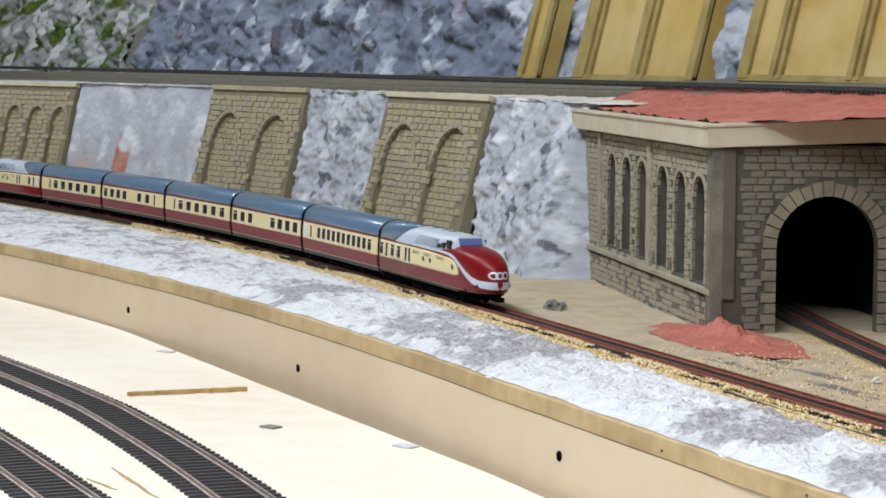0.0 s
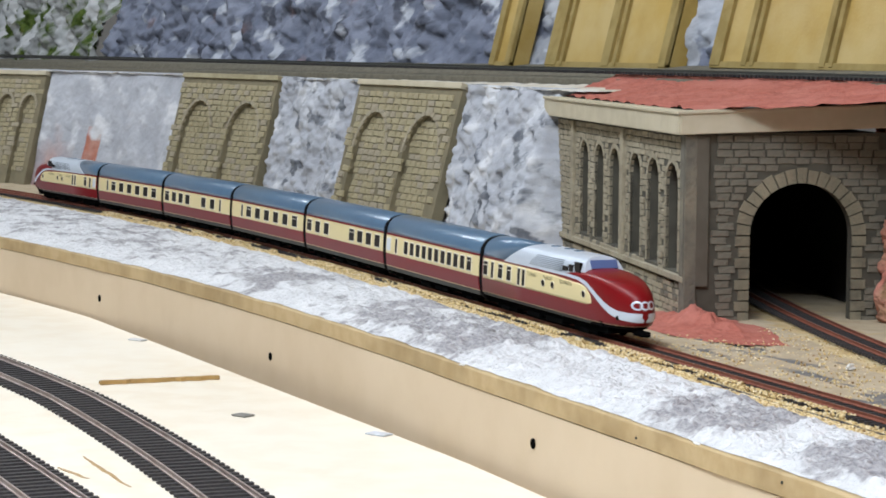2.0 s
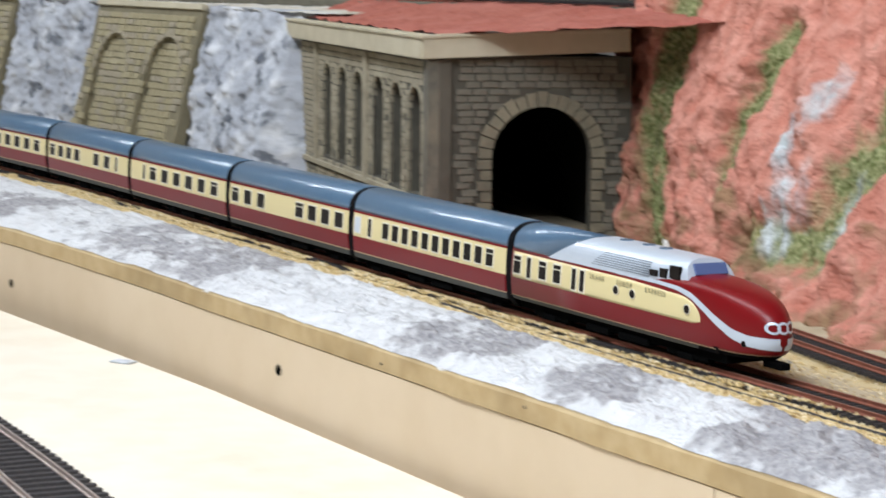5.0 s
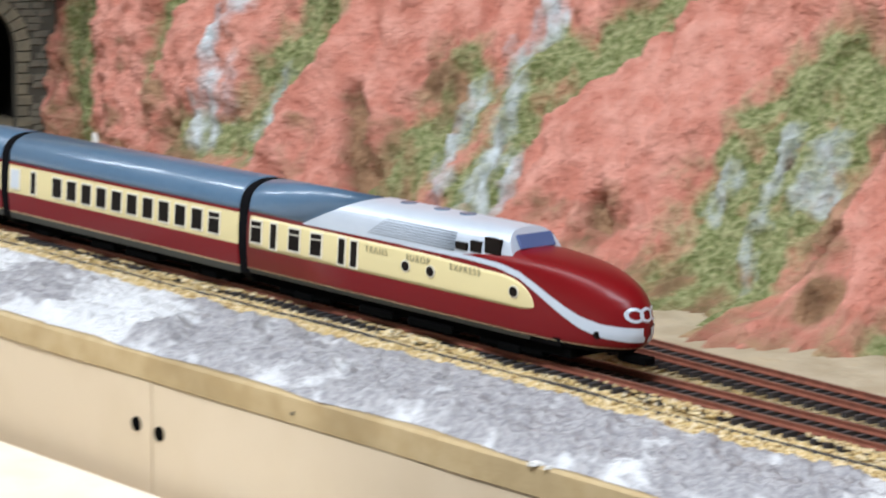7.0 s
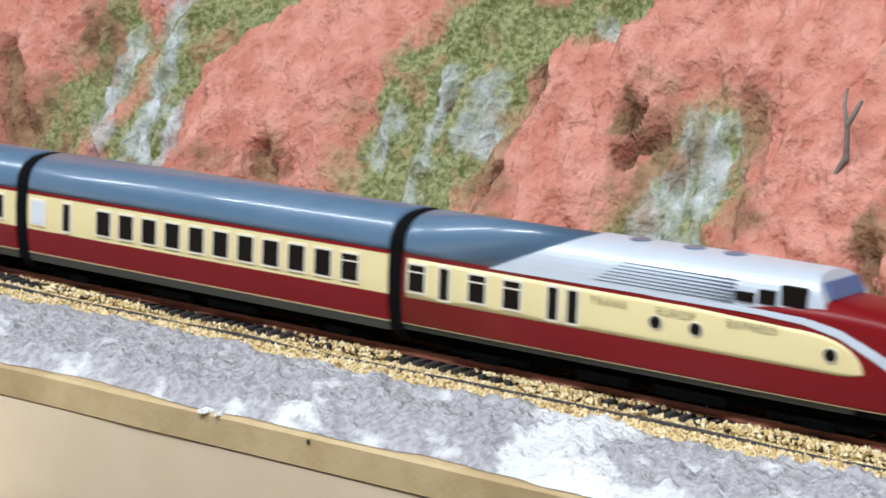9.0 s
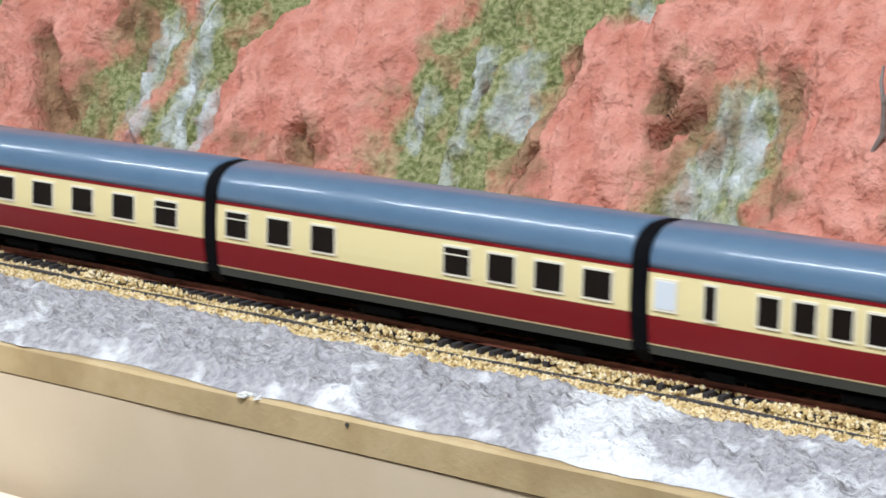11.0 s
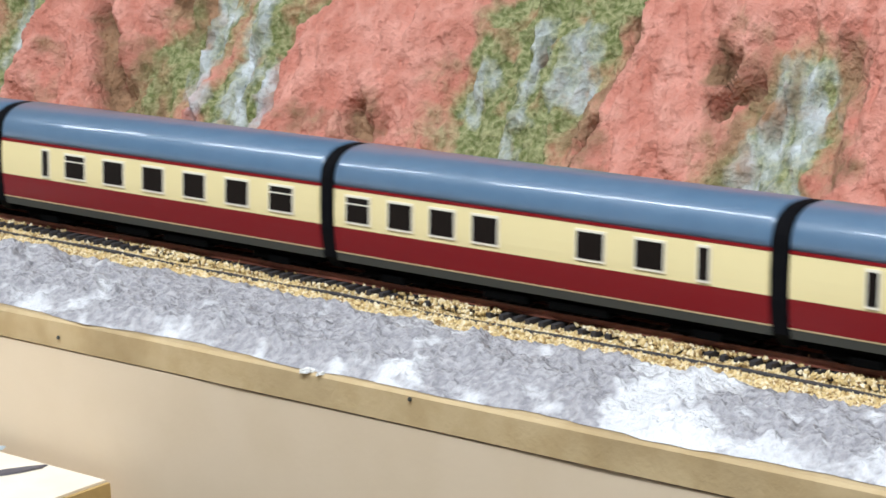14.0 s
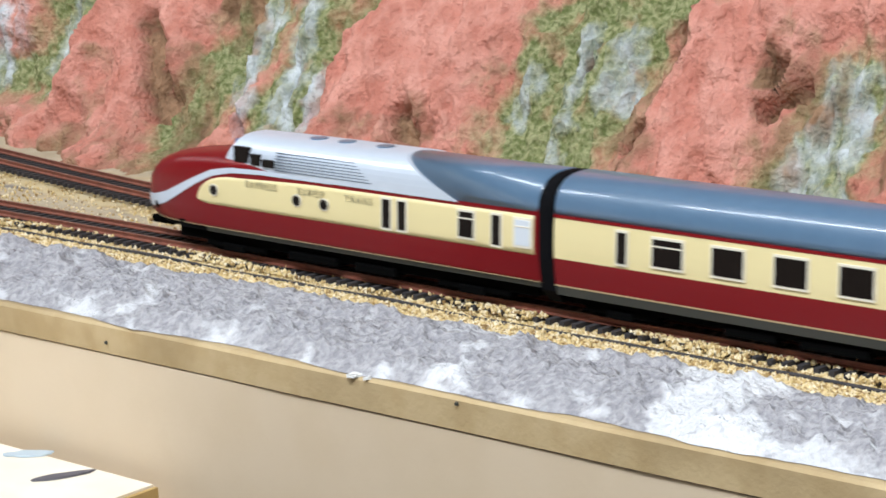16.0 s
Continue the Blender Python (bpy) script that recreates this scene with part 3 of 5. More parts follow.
def roof_section(top=0.0514, low=0.0373, half=0.0160, n=22, power=2.35):
    out = []
    for i in range(n + 1):
        a = math.pi * i / n
        c, s = math.cos(a), math.sin(a)
        y = half * math.copysign(abs(c) ** (2 / power), c)
        out.append((y, low + (top - low) * abs(s) ** (2 / power)))
    return out


def window_parts(car, x, z0, z1, width, side, mat=None, vent=False, frame=True):
    """One flush window: a pale frame with a dark pane set in it."""
    y = side_y((z0 + z1) / 2)
    s = -side

    def plate(grow, w, a, b):
        bm = box_bm(x - w / 2, x + w / 2, -0.0003, 0.0003, a, b, 0.00015)
        lean = (side_y(b) - side_y(a)) / (b - a)
        for v in bm.verts:
            v.co.y = s * (side_y((a + b) / 2) + lean * (v.co.z - (a + b) / 2) + grow + v.co.y)
        return bm
    if frame:
        ob = part("window", plate(0.0001, width, z0, z1), M_FRAME, car)
        pane = part("pane", plate(0.00028, width - 0.0016, z0 + 0.0009, z1 - 0.0009), mat or M_GLASS, ob)
    else:
        ob = part("window", plate(0.0001, width, z0, z1), mat or M_GLASS, car)
    if vent:
        zc = z1 - 0.0036
        part("vent_bar", plate(0.0005, width - 0.0016, zc, zc + 0.0005), M_FRAME, ob)
    return ob


def bogie(car, x):
    bm = box_bm(x - 0.017, x + 0.017, -0.0125, 0.0125, 0.0022, 0.0062, 0.0008)
    box_bm(x - 0.006, x + 0.006, -0.0135, 0.0135, 0.0012, 0.0045, 0.0005, bm=bm)
    b = part("bogie", bm, M_BLACK, car)
    for dx in (-0.012, 0.012):
        for sy in (-1, 1):
            w = bmesh.new()
            bmesh.ops.create_cone(w, segments=18, radius1=0.0052, radius2=0.0052, depth=0.0022, cap_ends=True)
            bmesh.ops.transform(w, matrix=pose(x + dx, sy * 0.0083, 0.0053, 90, 0, 0), verts=w.verts)
            part("wheel", w, M_BLACK, b)


def underframe(car, x0, x1):
    bm = box_bm(x0, x1, -0.0125, 0.0125, 0.0045, 0.0085)
    L = x1 - x0
    for a, b in ((0.36, 0.47), (0.52, 0.66)):
        box_bm(x0 + a * L, x0 + b * L, -0.0140, 0.0140, 0.0025, 0.0060, 0.0006, bm=bm)
    part("underframe", bm, M_BLACK, car)


CAR_PITCH, CAR_LEN = 0.212, 0.2045
WZ0, WZ1 = 0.0232, 0.0345


def coach(name, label, wide, narrow, width, white=(), both=False):
    """A middle car; its windows lie at the given distances from its rear end. wide: (place, has a vent)."""
    car = tagged(empty(name), label, "railway carriage", group="cars of the express train")
    h = CAR_LEN / 2
    for nm, z0, z1, mat in (("skirt", 0.0075, 0.0112, M_SKIRT), ("lower_body", 0.0112, 0.0213, M_RED), ("upper_body", 0.0213, 0.0361, M_CREAM),
                            ("cantrail", 0.0361, 0.0373, M_RED)):
        v, f = band(-h, h, z0, z1, 4, 0.00012 if nm == "cantrail" else 0)
        mesh_object(nm, v, f, mat, car)
    v, f = band(-h, h, 0.0109, 0.0114, 1, 0.0002)
    mesh_object("edge_line", v, f, M_GILT, car)
    sec = roof_section()
    v, f = loft([[(x, y * k, 0.0373 + (z - 0.0373) * k) for y, z in sec] for x, k in ((-h, 0.97), (-h + 0.0012, 1), (h - 0.0012, 1), (h, 0.97))])
    mesh_object("roof", v, f, M_ROOF, car, smooth=True)
    sec = [(y * 1.012, z) for y, z in roof_section(0.0511)] + [(-side_y(z), z) for z in (0.030, 0.020, 0.0085)] + [(-0.011, 0.0035), (0.011, 0.0035)] + [(side_y(z), z) for z in (0.0085, 0.020, 0.030)]
    for x0, s in ((-h, -1), (h, 1)) if both else ((-h, -1),):
        v, f = loft([[(x0 + s * x, y * k, z * k) for y, z in sec] for x, k in ((0.0072, 0.99), (0.0055, 1.0), (0.0020, 1.0), (0.0002, 0.985))])
        mesh_object("bellows", v, f, M_BELLOWS, car)
    underframe(car, -h + 0.004, h - 0.004)
    bogie(car, -h + 0.028)
    bogie(car, h - 0.028)
    for side in (1, -1):
        for p, vent in wide:
            window_parts(car, p - h, WZ0, WZ1, width, side, vent=vent)
        for p in narrow:
            window_parts(car, p - h, WZ0 - 0.001, WZ1 + 0.0006, 0.0058, side)
        for p in white:
            window_parts(car, p - h, WZ0, WZ1, 0.0098, side, M_WHITEGLASS)
    return car


NOSE = [(0.0060, 0.2030), (0.0090, 0.2100), (0.0130, 0.2152), (0.0170, 0.2166), (0.0220, 0.2166), (0.0270, 0.2156), (0.0310, 0.2132), (0.0340, 0.2100), (0.0365, 0.2055),
        (0.0388, 0.1995), (0.0405, 0.1925), (0.0420, 0.1830), (0.0430, 0.1720), (0.0436, 0.1600)]
HOOD = SIDE + [(0.0390, 0.0155), (0.0408, 0.0142), (0.0424, 0.0118), (0.0433, 0.0085), (0.0436, 0.0055)]


def hull_y(x, z):
    tip, w = interp(z, NOSE), interp(z, HOOD)
    k = (x - 0.138) / (tip - 0.138)
    return w if k <= 0 else w * max(0.0, 1 - min(1.0, k) ** 4.6) ** 0.5


def hull_ring(z, x0=0.0):
    tip = interp(z, NOSE)
    half = [(x, interp(z, HOOD)) for x in (x0, 0.07, 0.138)]
    for i in range(1, 15):
        k = math.sin(math.pi / 2 * i / 14)
        x = 0.138 + (tip - 0.138) * k
        half.append((x, hull_y(x, z)))
    return [(x, -y, z) for x, y in half] + [(x, y, z) for x, y in reversed(half[:-1])]


STRETCH = 1.10


def motor_car(name, label):
    """The streamlined power car; its rear end is at x = 0, its nose forward."""
    car = tagged(empty(name), label, "railway power car", group="cars of the express train")
    v, f = loft([hull_ring(z) for z in span(0.0112, 0.0436, 28)])
    mesh_object("body", v, f, M_RED, car, smooth=True, label="wine red streamlined body with a round nose")
    v, f = loft([[(x * 0.985, y * 0.97, zz) for x, y, zz in hull_ring(z)] for z, zz in ((0.0090, 0.0070), (0.0100, 0.0095), (0.0114, 0.0114))])
    mesh_object("skirt", v, f, M_SKIRT, car)
    v, f = loft([[(x, y * 1.012, zz) for x, y, zz in hull_ring(z)] for z, zz in ((0.0112, 0.0109), (0.0114, 0.0114))])
    mesh_object("edge_line", v, f, M_GILT, car)

    def strip(nm, xs, lo, hi, mat, side, grow, n=8, label=""):
        verts = []
        for x in xs:
            for j in range(n + 1):
                z = lo(x) + (hi(x) - lo(x)) * j / n
                verts.append((x, -side * (hull_y(x, z) + grow), z))
        faces = [(i * (n + 1) + j, (i + 1) * (n + 1) + j, (i + 1) * (n + 1) + j + 1, i * (n + 1) + j + 1) for i in range(len(xs) - 1) for j in range(n)]
        if side > 0:
            faces = [tuple(reversed(q)) for q in faces]
        ob = mesh_object(nm, verts, faces, mat, car, True, label)
        md = ob.modifiers.new("thickness", "SOLIDIFY")
        md.thickness, md.offset = 0.0003, 1
        return ob

    def cream_hi(x):
        top = interp(x, [(0.0, 0.0358), (0.115, 0.0352), (0.150, 0.0338)])
        k = max(0.0, (x - 0.150) / 0.0245)
        return 0.0225 + (top - 0.0225) * max(0.0, 1 - k ** 2.6) ** 0.5

    def cream_lo(x):
        k = max(0.0, (x - 0.166) / 0.0085)
        return 0.0213 + 0.0014 * min(1.0, k) ** 2
    BAND = [(0.100, 0.0372), (0.138, 0.0373), (0.155, 0.0366), (0.166, 0.0345), (0.176, 0.0302), (0.186, 0.0252), (0.196, 0.0206), (0.205, 0.0182), (0.2164, 0.0172)]
    HALF = [(0.100, 0.0006), (0.150, 0.0010), (0.175, 0.0016), (0.195, 0.0024), (0.2165, 0.0030)]
    xs_band = [0.100 + 0.1164 * (1 - (1 - i / 46) ** 1.7) for i in range(47)]
    for side in (1, -1):
        strip("cream_panel", [0.002 + 0.1724 * (1 - (1 - i / 60) ** 1.5) for i in range(61)], cream_lo, cream_hi, M_CREAM, side, 0.0001)
        # silver band from the cab round the nose
        verts, n = [], 6
        for x in xs_band:
            c, hw = interp(x, BAND), interp(x, HALF)
            for j in range(n + 1):
                z = c - hw + 2 * hw * j / n
                xx = min(x, interp(z, NOSE) - 0.00002)
                verts.append((xx + 0.0003 * max(0, (x - 0.19) / 0.0265), -side * (hull_y(xx, z) + 0.00025), z))
        faces = [(i * (n + 1) + j, (i + 1) * (n + 1) + j, (i + 1) * (n + 1) + j + 1, i * (n + 1) + j + 1) for i in range(46) for j in range(n)]
        if side > 0:
            faces = [tuple(reversed(q)) for q in faces]
        mesh_object("silver_band", verts, faces, M_SILVER, car, True)
        for p, vent in ((0.0068, True), (0.0326, True), (0.0470, True)):
            if side < 0 and p > 0.04:
                continue
            window_parts(car, p, WZ0, WZ1, 0.0084, side, M_WHITEGLASS if side < 0 and p < 0.01 else None, vent=vent)
        for p in (0.0187, 0.0635, 0.0712):
            window_parts(car, p, WZ0 - 0.0012, WZ1 + 0.0004, 0.0054, side)
        for p in (0.1030, 0.1176, 0.1640):
            z = 0.0283 if p < 0.15 else 0.0275
            for nm, r, g, mat, par in (("porthole", 0.0026, 0.0004, M_FRAME, car), ("pane", 0.0021, 0.0006, M_GLASS, None)):
                bm = bmesh.new()
                bmesh.ops.create_cone(bm, segments=20, radius1=r, radius2=r, depth=0.0004, cap_ends=True)
                turn = math.degrees(math.atan2(hull_y(p - 0.001, z) - hull_y(p + 0.001, z), 0.002)) * side
                bmesh.ops.transform(bm, matrix=pose(p, -side * (hull_y(p, z) + g), z, 90, 0, turn), verts=bm.verts)
                ob = part(nm, bm, mat, par or rim_ob) if par is None else part(nm, bm, mat, car)
                rim_ob = ob
        # headlamp set low in the silver band
        bm = bmesh.new()
        bmesh.ops.create_cone(bm, segments=16, radius1=0.0017, radius2=0.0014, depth=0.0012, cap_ends=True)
        bmesh.ops.transform(bm, matrix=pose(0.2035, -side * (hull_y(0.2035, 0.0165)), 0.0165, 90, 0, 50 * side), verts=bm.verts)
        part("headlamp", bm, M_GLASS, car, "dark oval headlamp")
        # lettering on the cream side
        for word, x in (("TRANS", 0.0790), ("EUROP", 0.1040), ("EXPRESS", 0.1310)):
            cu = bpy.data.curves.new("lettering", "FONT")
            cu.body, cu.size, cu.extrude, cu.align_x = word, 0.0040, 0.00008, "CENTER"
            cu.space_character = 1.35
            cu.materials.append(M_LETTER)
            ob = new("lettering", cu)
            ob.parent = car
            ob.matrix_local = pose(x + 0.006, -side * (hull_y(x + 0.006, 0.032) + 0.0005), 0.0308, 90 + 2, 0, 0 if side > 0 else 180)
    # grey roof at the rear, silver machine-room roof with louvres, and the cab
    sec = roof_section(0.0511)
    secs = [[(x0 + (0.030 * (z - 0.0373) / 0.013 if x0 > 0.01 else 0), y * k, 0.0373 + (z - 0.0373) * k) for y, z in sec] for x0, k in ((0.0, 0.97), (0.0012, 1), (0.042, 1.0))]
    v, f = loft(secs)
    mesh_object("roof", v, f, M_ROOF, car, smooth=True)

    def dome(x, k):
        return [(x, y * k, 0.0368 + (z - 0.0368) * (0.94 + 0.06 * k)) for y, z in roof_section(0.0512, 0.0368, 0.0164, 22, 2.9)]
    rows = []
    for x0, k, slant in ((0.037, 1.003, 0.032), (0.060, 1.0, 0.028), (0.090, 1.0, 0.010), (0.120, 0.99, 0.0), (0.138, 0.955, 0.0), (0.1530, 0.88, 0.0)):
        rows.append([(xx + slant * (z - 0.0368) / 0.0144, y, z) for xx, y, z in dome(x0, k)])
    rows.append([(0.1545 + 0.0075 * (1 - (z - 0.0368) / 0.0144), y * 0.985, z) for _, y, z in dome(0, 0.86)])
    v, f = loft(rows)
    mesh_object("machine_room_roof", v, f, M_SILVER, car, smooth=False, label="silver raised roof behind the cab")
    for side in (1, -1):
        for i in range(7):
            z = 0.0392 + 0.00115 * i
            y = interp(z, sorted([(zz, abs(yy)) for yy, zz in roof_section(0.0512, 0.0368, 0.0164, 40, 2.9)[:21]]))
            bm = box_bm(0.079 + 0.0016 * i, 0.130, -0.0003, 0.0003, -0.00016, 0.00016)
            bmesh.ops.transform(bm, matrix=pose(0, -side * (y - 0.0002), z), verts=bm.verts)
            part("louvre", bm, M_LOUVRE, car)
        for x0, x1, z0, z1 in ((0.1305, 0.1370, 0.0398, 0.0430), (0.1383, 0.1440, 0.0398, 0.0445), (0.1455, 0.1540, 0.0402, 0.0468)):
            y = 0.0158 if x0 < 0.135 else (0.0152 if x0 < 0.142 else 0.0144)
            bm = box_bm(x0, x1, -0.0010, 0.0010, z0, z1, 0.0003)
            bmesh.ops.transform(bm, matrix=pose(0, -side * (y - 0.0004), 0), verts=bm.verts)
            part("cab_window", bm, M_GLASS, car)
    bm = box_bm(-0.0006, 0.0006, -0.0095, 0.0095, 0.0, 0.0062, 0.0004)
    bmesh.ops.transform(bm, matrix=pose(0.1602, 0, 0.0432, 0, -28, 0), verts=bm.verts)
    part("windscreen", bm, material("windscreen_glass", (0.10, 0.14, 0.30), 0.08), car, "bluish slanting windscreen")
    for i, x in enumerate((0.075, 0.095, 0.110)):
        bm = bmesh.new()
        bmesh.ops.create_cone(bm, segments=20, radius1=0.0036, radius2=0.0034, depth=0.0006, cap_ends=True)
        bmesh.ops.transform(bm, matrix=pose(x + 0.01, 0.001, 0.0513), verts=bm.verts)
        part("roof_fan", bm, M_ROOF, car)
    # emblem of three joined rings on the nose, coupler and steps
    for dy in (-0.0048, 0.0, 0.0048):
        bm = bmesh.new()
        vs = []
        for i in range(18):
            a = 2 * math.pi * i / 18
            for r in (0.0018, 0.0029):
                y, z = dy + r * 1.15 * math.cos(a), 0.0252 + r * math.sin(a)
                tip = interp(z, NOSE)
                q = min(0.98, abs(y) / interp(z, HOOD))
                x = 0.138 + (tip - 0.138) * (1 - q * q) ** (1 / 4.6) + 0.0004
                vs.append(bm.verts.new((x, y, z)))
        for i in range(18):
            a, b = 2 * i, 2 * ((i + 1) % 18)
            bm.faces.new((vs[a], vs[a + 1], vs[b + 1], vs[b]))
        part("nose_emblem", bm, M_SILVER, car, "silver ring emblem")
    part("coupler", box_bm(0.205, 0.2185, -0.0030, 0.0030, 0.0052, 0.0088, 0.0008), M_BLACK, car)
    v, f = loft([[(min(x, 0.2125) if z < 0.008 else x * 0.996, y * 0.95, zz) for x, y, zz in hull_ring(z, 0.188)] for z, zz in ((0.0090, 0.0042), (0.0110, 0.0060), (0.0125, 0.0109))])
    mesh_object("front_valance", v, f, M_BELLOWS, car, label="black valance below the nose")
    underframe(car, 0.004, 0.190)
    bogie(car, 0.034)
    bogie(car, 0.158)
    # the power car is longer than its outline above
    for ob in car.children_recursive:
        if ob.type == "MESH":
            for v in ob.data.vertices:
                v.co.x *= STRETCH
        else:
            ob.location.x *= STRETCH
    return car


def train():
    cars = [motor_car("power_car", "wine red and cream streamlined power car with silver cab roof leading")]
    cars.append(coach("dining_car", "cream and wine red dining car with eleven close-set windows",
                      [(0.049 + 0.0137 * i, i == 10) for i in range(11)], (0.026,), 0.0098, white=(0.0078,), both=True))
    cars.append(coach("kitchen_car", "cream and wine red kitchen car with a blank middle section",
                      [(0.0124, True), (0.0358, False), (0.0597, False), (0.127, True), (0.148, False), (0.1695, False), (0.191, False)], (), 0.0136))
    six = [(0.0530 + 0.0260 * i, i in (0, 5)) for i in range(6)]
    cars.append(coach("compartment_car", "cream and wine red compartment car with six wide windows", six, (0.0325,), 0.0146))
    cars.append(coach("bar_car", "cream and wine red bar car with four and two windows",
                      [(0.0138, True), (0.0363, False), (0.0579, False), (0.0793, False), (0.1287, False), (0.155, False)], (0.178,), 0.0136))
    cars.append(coach("compartment_car", "cream and wine red compartment car with six windows near the tail", six, (0.0325,), 0.0146))
    tail = copy_thing(cars[0], Matrix.Identity(4))
    tail["label"] = "wine red and cream power car at the tail"
    cars.append(tail)
    return cars


# x of the joint between leading power car and dining car, by time
LEAD = [(0.0, -1.800), (1.5, -1.577), (3.0, -1.354), (5.5, -1.004), (6.0, -0.934), (7.0, -0.789), (8.0, -0.644), (8.5, -0.568), (11.0, -0.188), (12.5, 0.039), (13.0, 0.114), (14.5, 0.342), (16.0, 0.566)]
ARC_X = span(-4.5, 2.5, 1400)
ARC_S = [0.0]
for _a, _b in zip(ARC_X, ARC_X[1:]):
    ARC_S.append(ARC_S[-1] + math.hypot(_b - _a, main_y(_b) - main_y(_a)))


def arc_of(x):
    return float(np.interp(x, ARC_X, ARC_S))


def on_track(s):
    x = float(np.interp(s, ARC_S, ARC_X))
    return Vector((x, main_y(x), 0.0))


def motions():
    for i, car in enumerate(TRAIN):
        rows = []
        for k in range(33):
            t = k * 0.5
            joint = arc_of(float(np.interp(t, [r[0] for r in LEAD], [r[1] for r in LEAD])))
            if i == 0:
                a, b = on_track(joint + 0.035), on_track(joint + 0.16)
                d = (b - a).normalized()
                yaw, at = math.degrees(math.atan2(d.y, d.x)), a - d * 0.0318
            elif i < 6:
                mid = joint - CAR_PITCH * (i - 0.5)
                a, b = on_track(mid - 0.075), on_track(mid + 0.075)
                d = (b - a).normalized()
                yaw, at = math.degrees(math.atan2(d.y, d.x)), (a + b) / 2
            else:
                back = joint - CAR_PITCH * 5
                a, b = on_track(back - 0.035), on_track(back - 0.16)
                d = (b - a).normalized()
                yaw, at = math.degrees(math.atan2(d.y, d.x)), a - d * 0.0318
            rows.append((t, pose(at.x, at.y, 0.0, 0, 0, yaw)))
        walk(car, rows)


# ---- tunnel building, retaining wall, upper line ----
CORNER = Vector((-1.415, 0.887, 0))
LEFT_DIR = Vector((-0.958, 0.287, 0))
FRONT_DIR = Vector((0.050, 0.140, 0)).normalized()


def frame_matrix(origin, along, back):
    """A wall's own space: x along it, y into it, z up."""
    m = Matrix.Identity(4)
    for i, c in enumerate((along.normalized(), back.normalized(), Vector((0, 0, 1)))):
        for j in range(3):
            m[j][i] = c[j]
    m.translation = origin
    return m


def arch_hole(cx, half, spring, base, n=12):
    pts = [(cx - half, base), (cx - half, spring)]
    pts += [(cx - half * math.cos(math.pi * i / n), spring + half * math.sin(math.pi * i / n)) for i in range(1, n)]
    return pts + [(cx + half, spring), (cx + half, base)]


def wall_with_arches(name, length, z0, z1, thick, holes, m, mat, parent):
    """A wall face in columns, pierced by arches (centre, half width, spring, base)."""
    verts, faces = [], []

    def quad(a, b, c, d):
        k = len(verts)
        verts.extend((a, b, c, d))
        faces.append((k, k + 1, k + 2, k + 3))
    cuts = {0.0, length}
    for cx, half, _, _ in holes:
        for i in range(17):
            cuts.add(cx - half * math.cos(math.pi * i / 16))
    cuts = sorted(c for c in cuts if -1e-6 <= c <= length + 1e-6)

    def void(x):
        for cx, half, spring, base in holes:
            if abs(x - cx) <= half + 1e-7:
                return base, spring + math.sqrt(max(0.0, half * half - (x - cx) ** 2))
        return None
    for a, b in zip(cuts, cuts[1:]):
        va, vb, vm = void(a), void(b), void((a + b) / 2)
        if vm is None:
            for y, fl in ((0, 0), (thick, 1)):
                q = [(a, y, z0), (b, y, z0), (b, y, z1), (a, y, z1)]
                quad(*(q if not fl else q[::-1]))
        else:
            ta, tb, base = (va or vm)[1] if va else vm[1], (vb or vm)[1] if vb else vm[1], vm[0]
            for y, fl in ((0, 0), (thick, 1)):
                q = [(a, y, ta), (b, y, tb), (b, y, z1), (a, y, z1)]
                quad(*(q if not fl else q[::-1]))
                if base > z0:
                    q = [(a, y, z0), (b, y, z0), (b, y, base), (a, y, base)]
                    quad(*(q if not fl else q[::-1]))
            quad((a, 0, ta), (a, thick, ta), (b, thick, tb), (b, 0, tb))
            if base > z0:
                quad((a, 0, base), (b, 0, base), (b, thick, base), (a, thick, base))
    for cx, half, spring, base in holes:
        for s in (-1, 1):
            x = cx + s * half
            quad((x, 0, base), (x, 0, spring), (x, thick, spring), (x, thick, base))
    quad((0, 0, z0), (0, 0, z1), (0, thick, z1), (0, thick, z0))
    quad((length, 0, z0), (length, thick, z0), (length, thick, z1), (length, 0, z1))
    quad((0, 0, z1), (length, 0, z1), (length, thick, z1), (0, thick, z1))
    return mesh_object(name, [m @ Vector(v) for v in verts], faces, mat, parent)


def stone_mesh(w, h, d, chip):
    bm = box_bm(-w / 2, w / 2, -d, d, -h / 2, h / 2)
    for v in bm.verts:
        v.co.x += chip.uniform(-0.06, 0.06) * w
        v.co.z += chip.uniform(-0.10, 0.10) * h
        if v.co.y < 0:
            v.co.x *= 0.93
            v.co.z *= 0.86
            v.co.y += chip.uniform(-0.3, 0.3) * d
    me = bpy.data.meshes.new("stone")
    bm.to_mesh(me)
    bm.free()
    return me


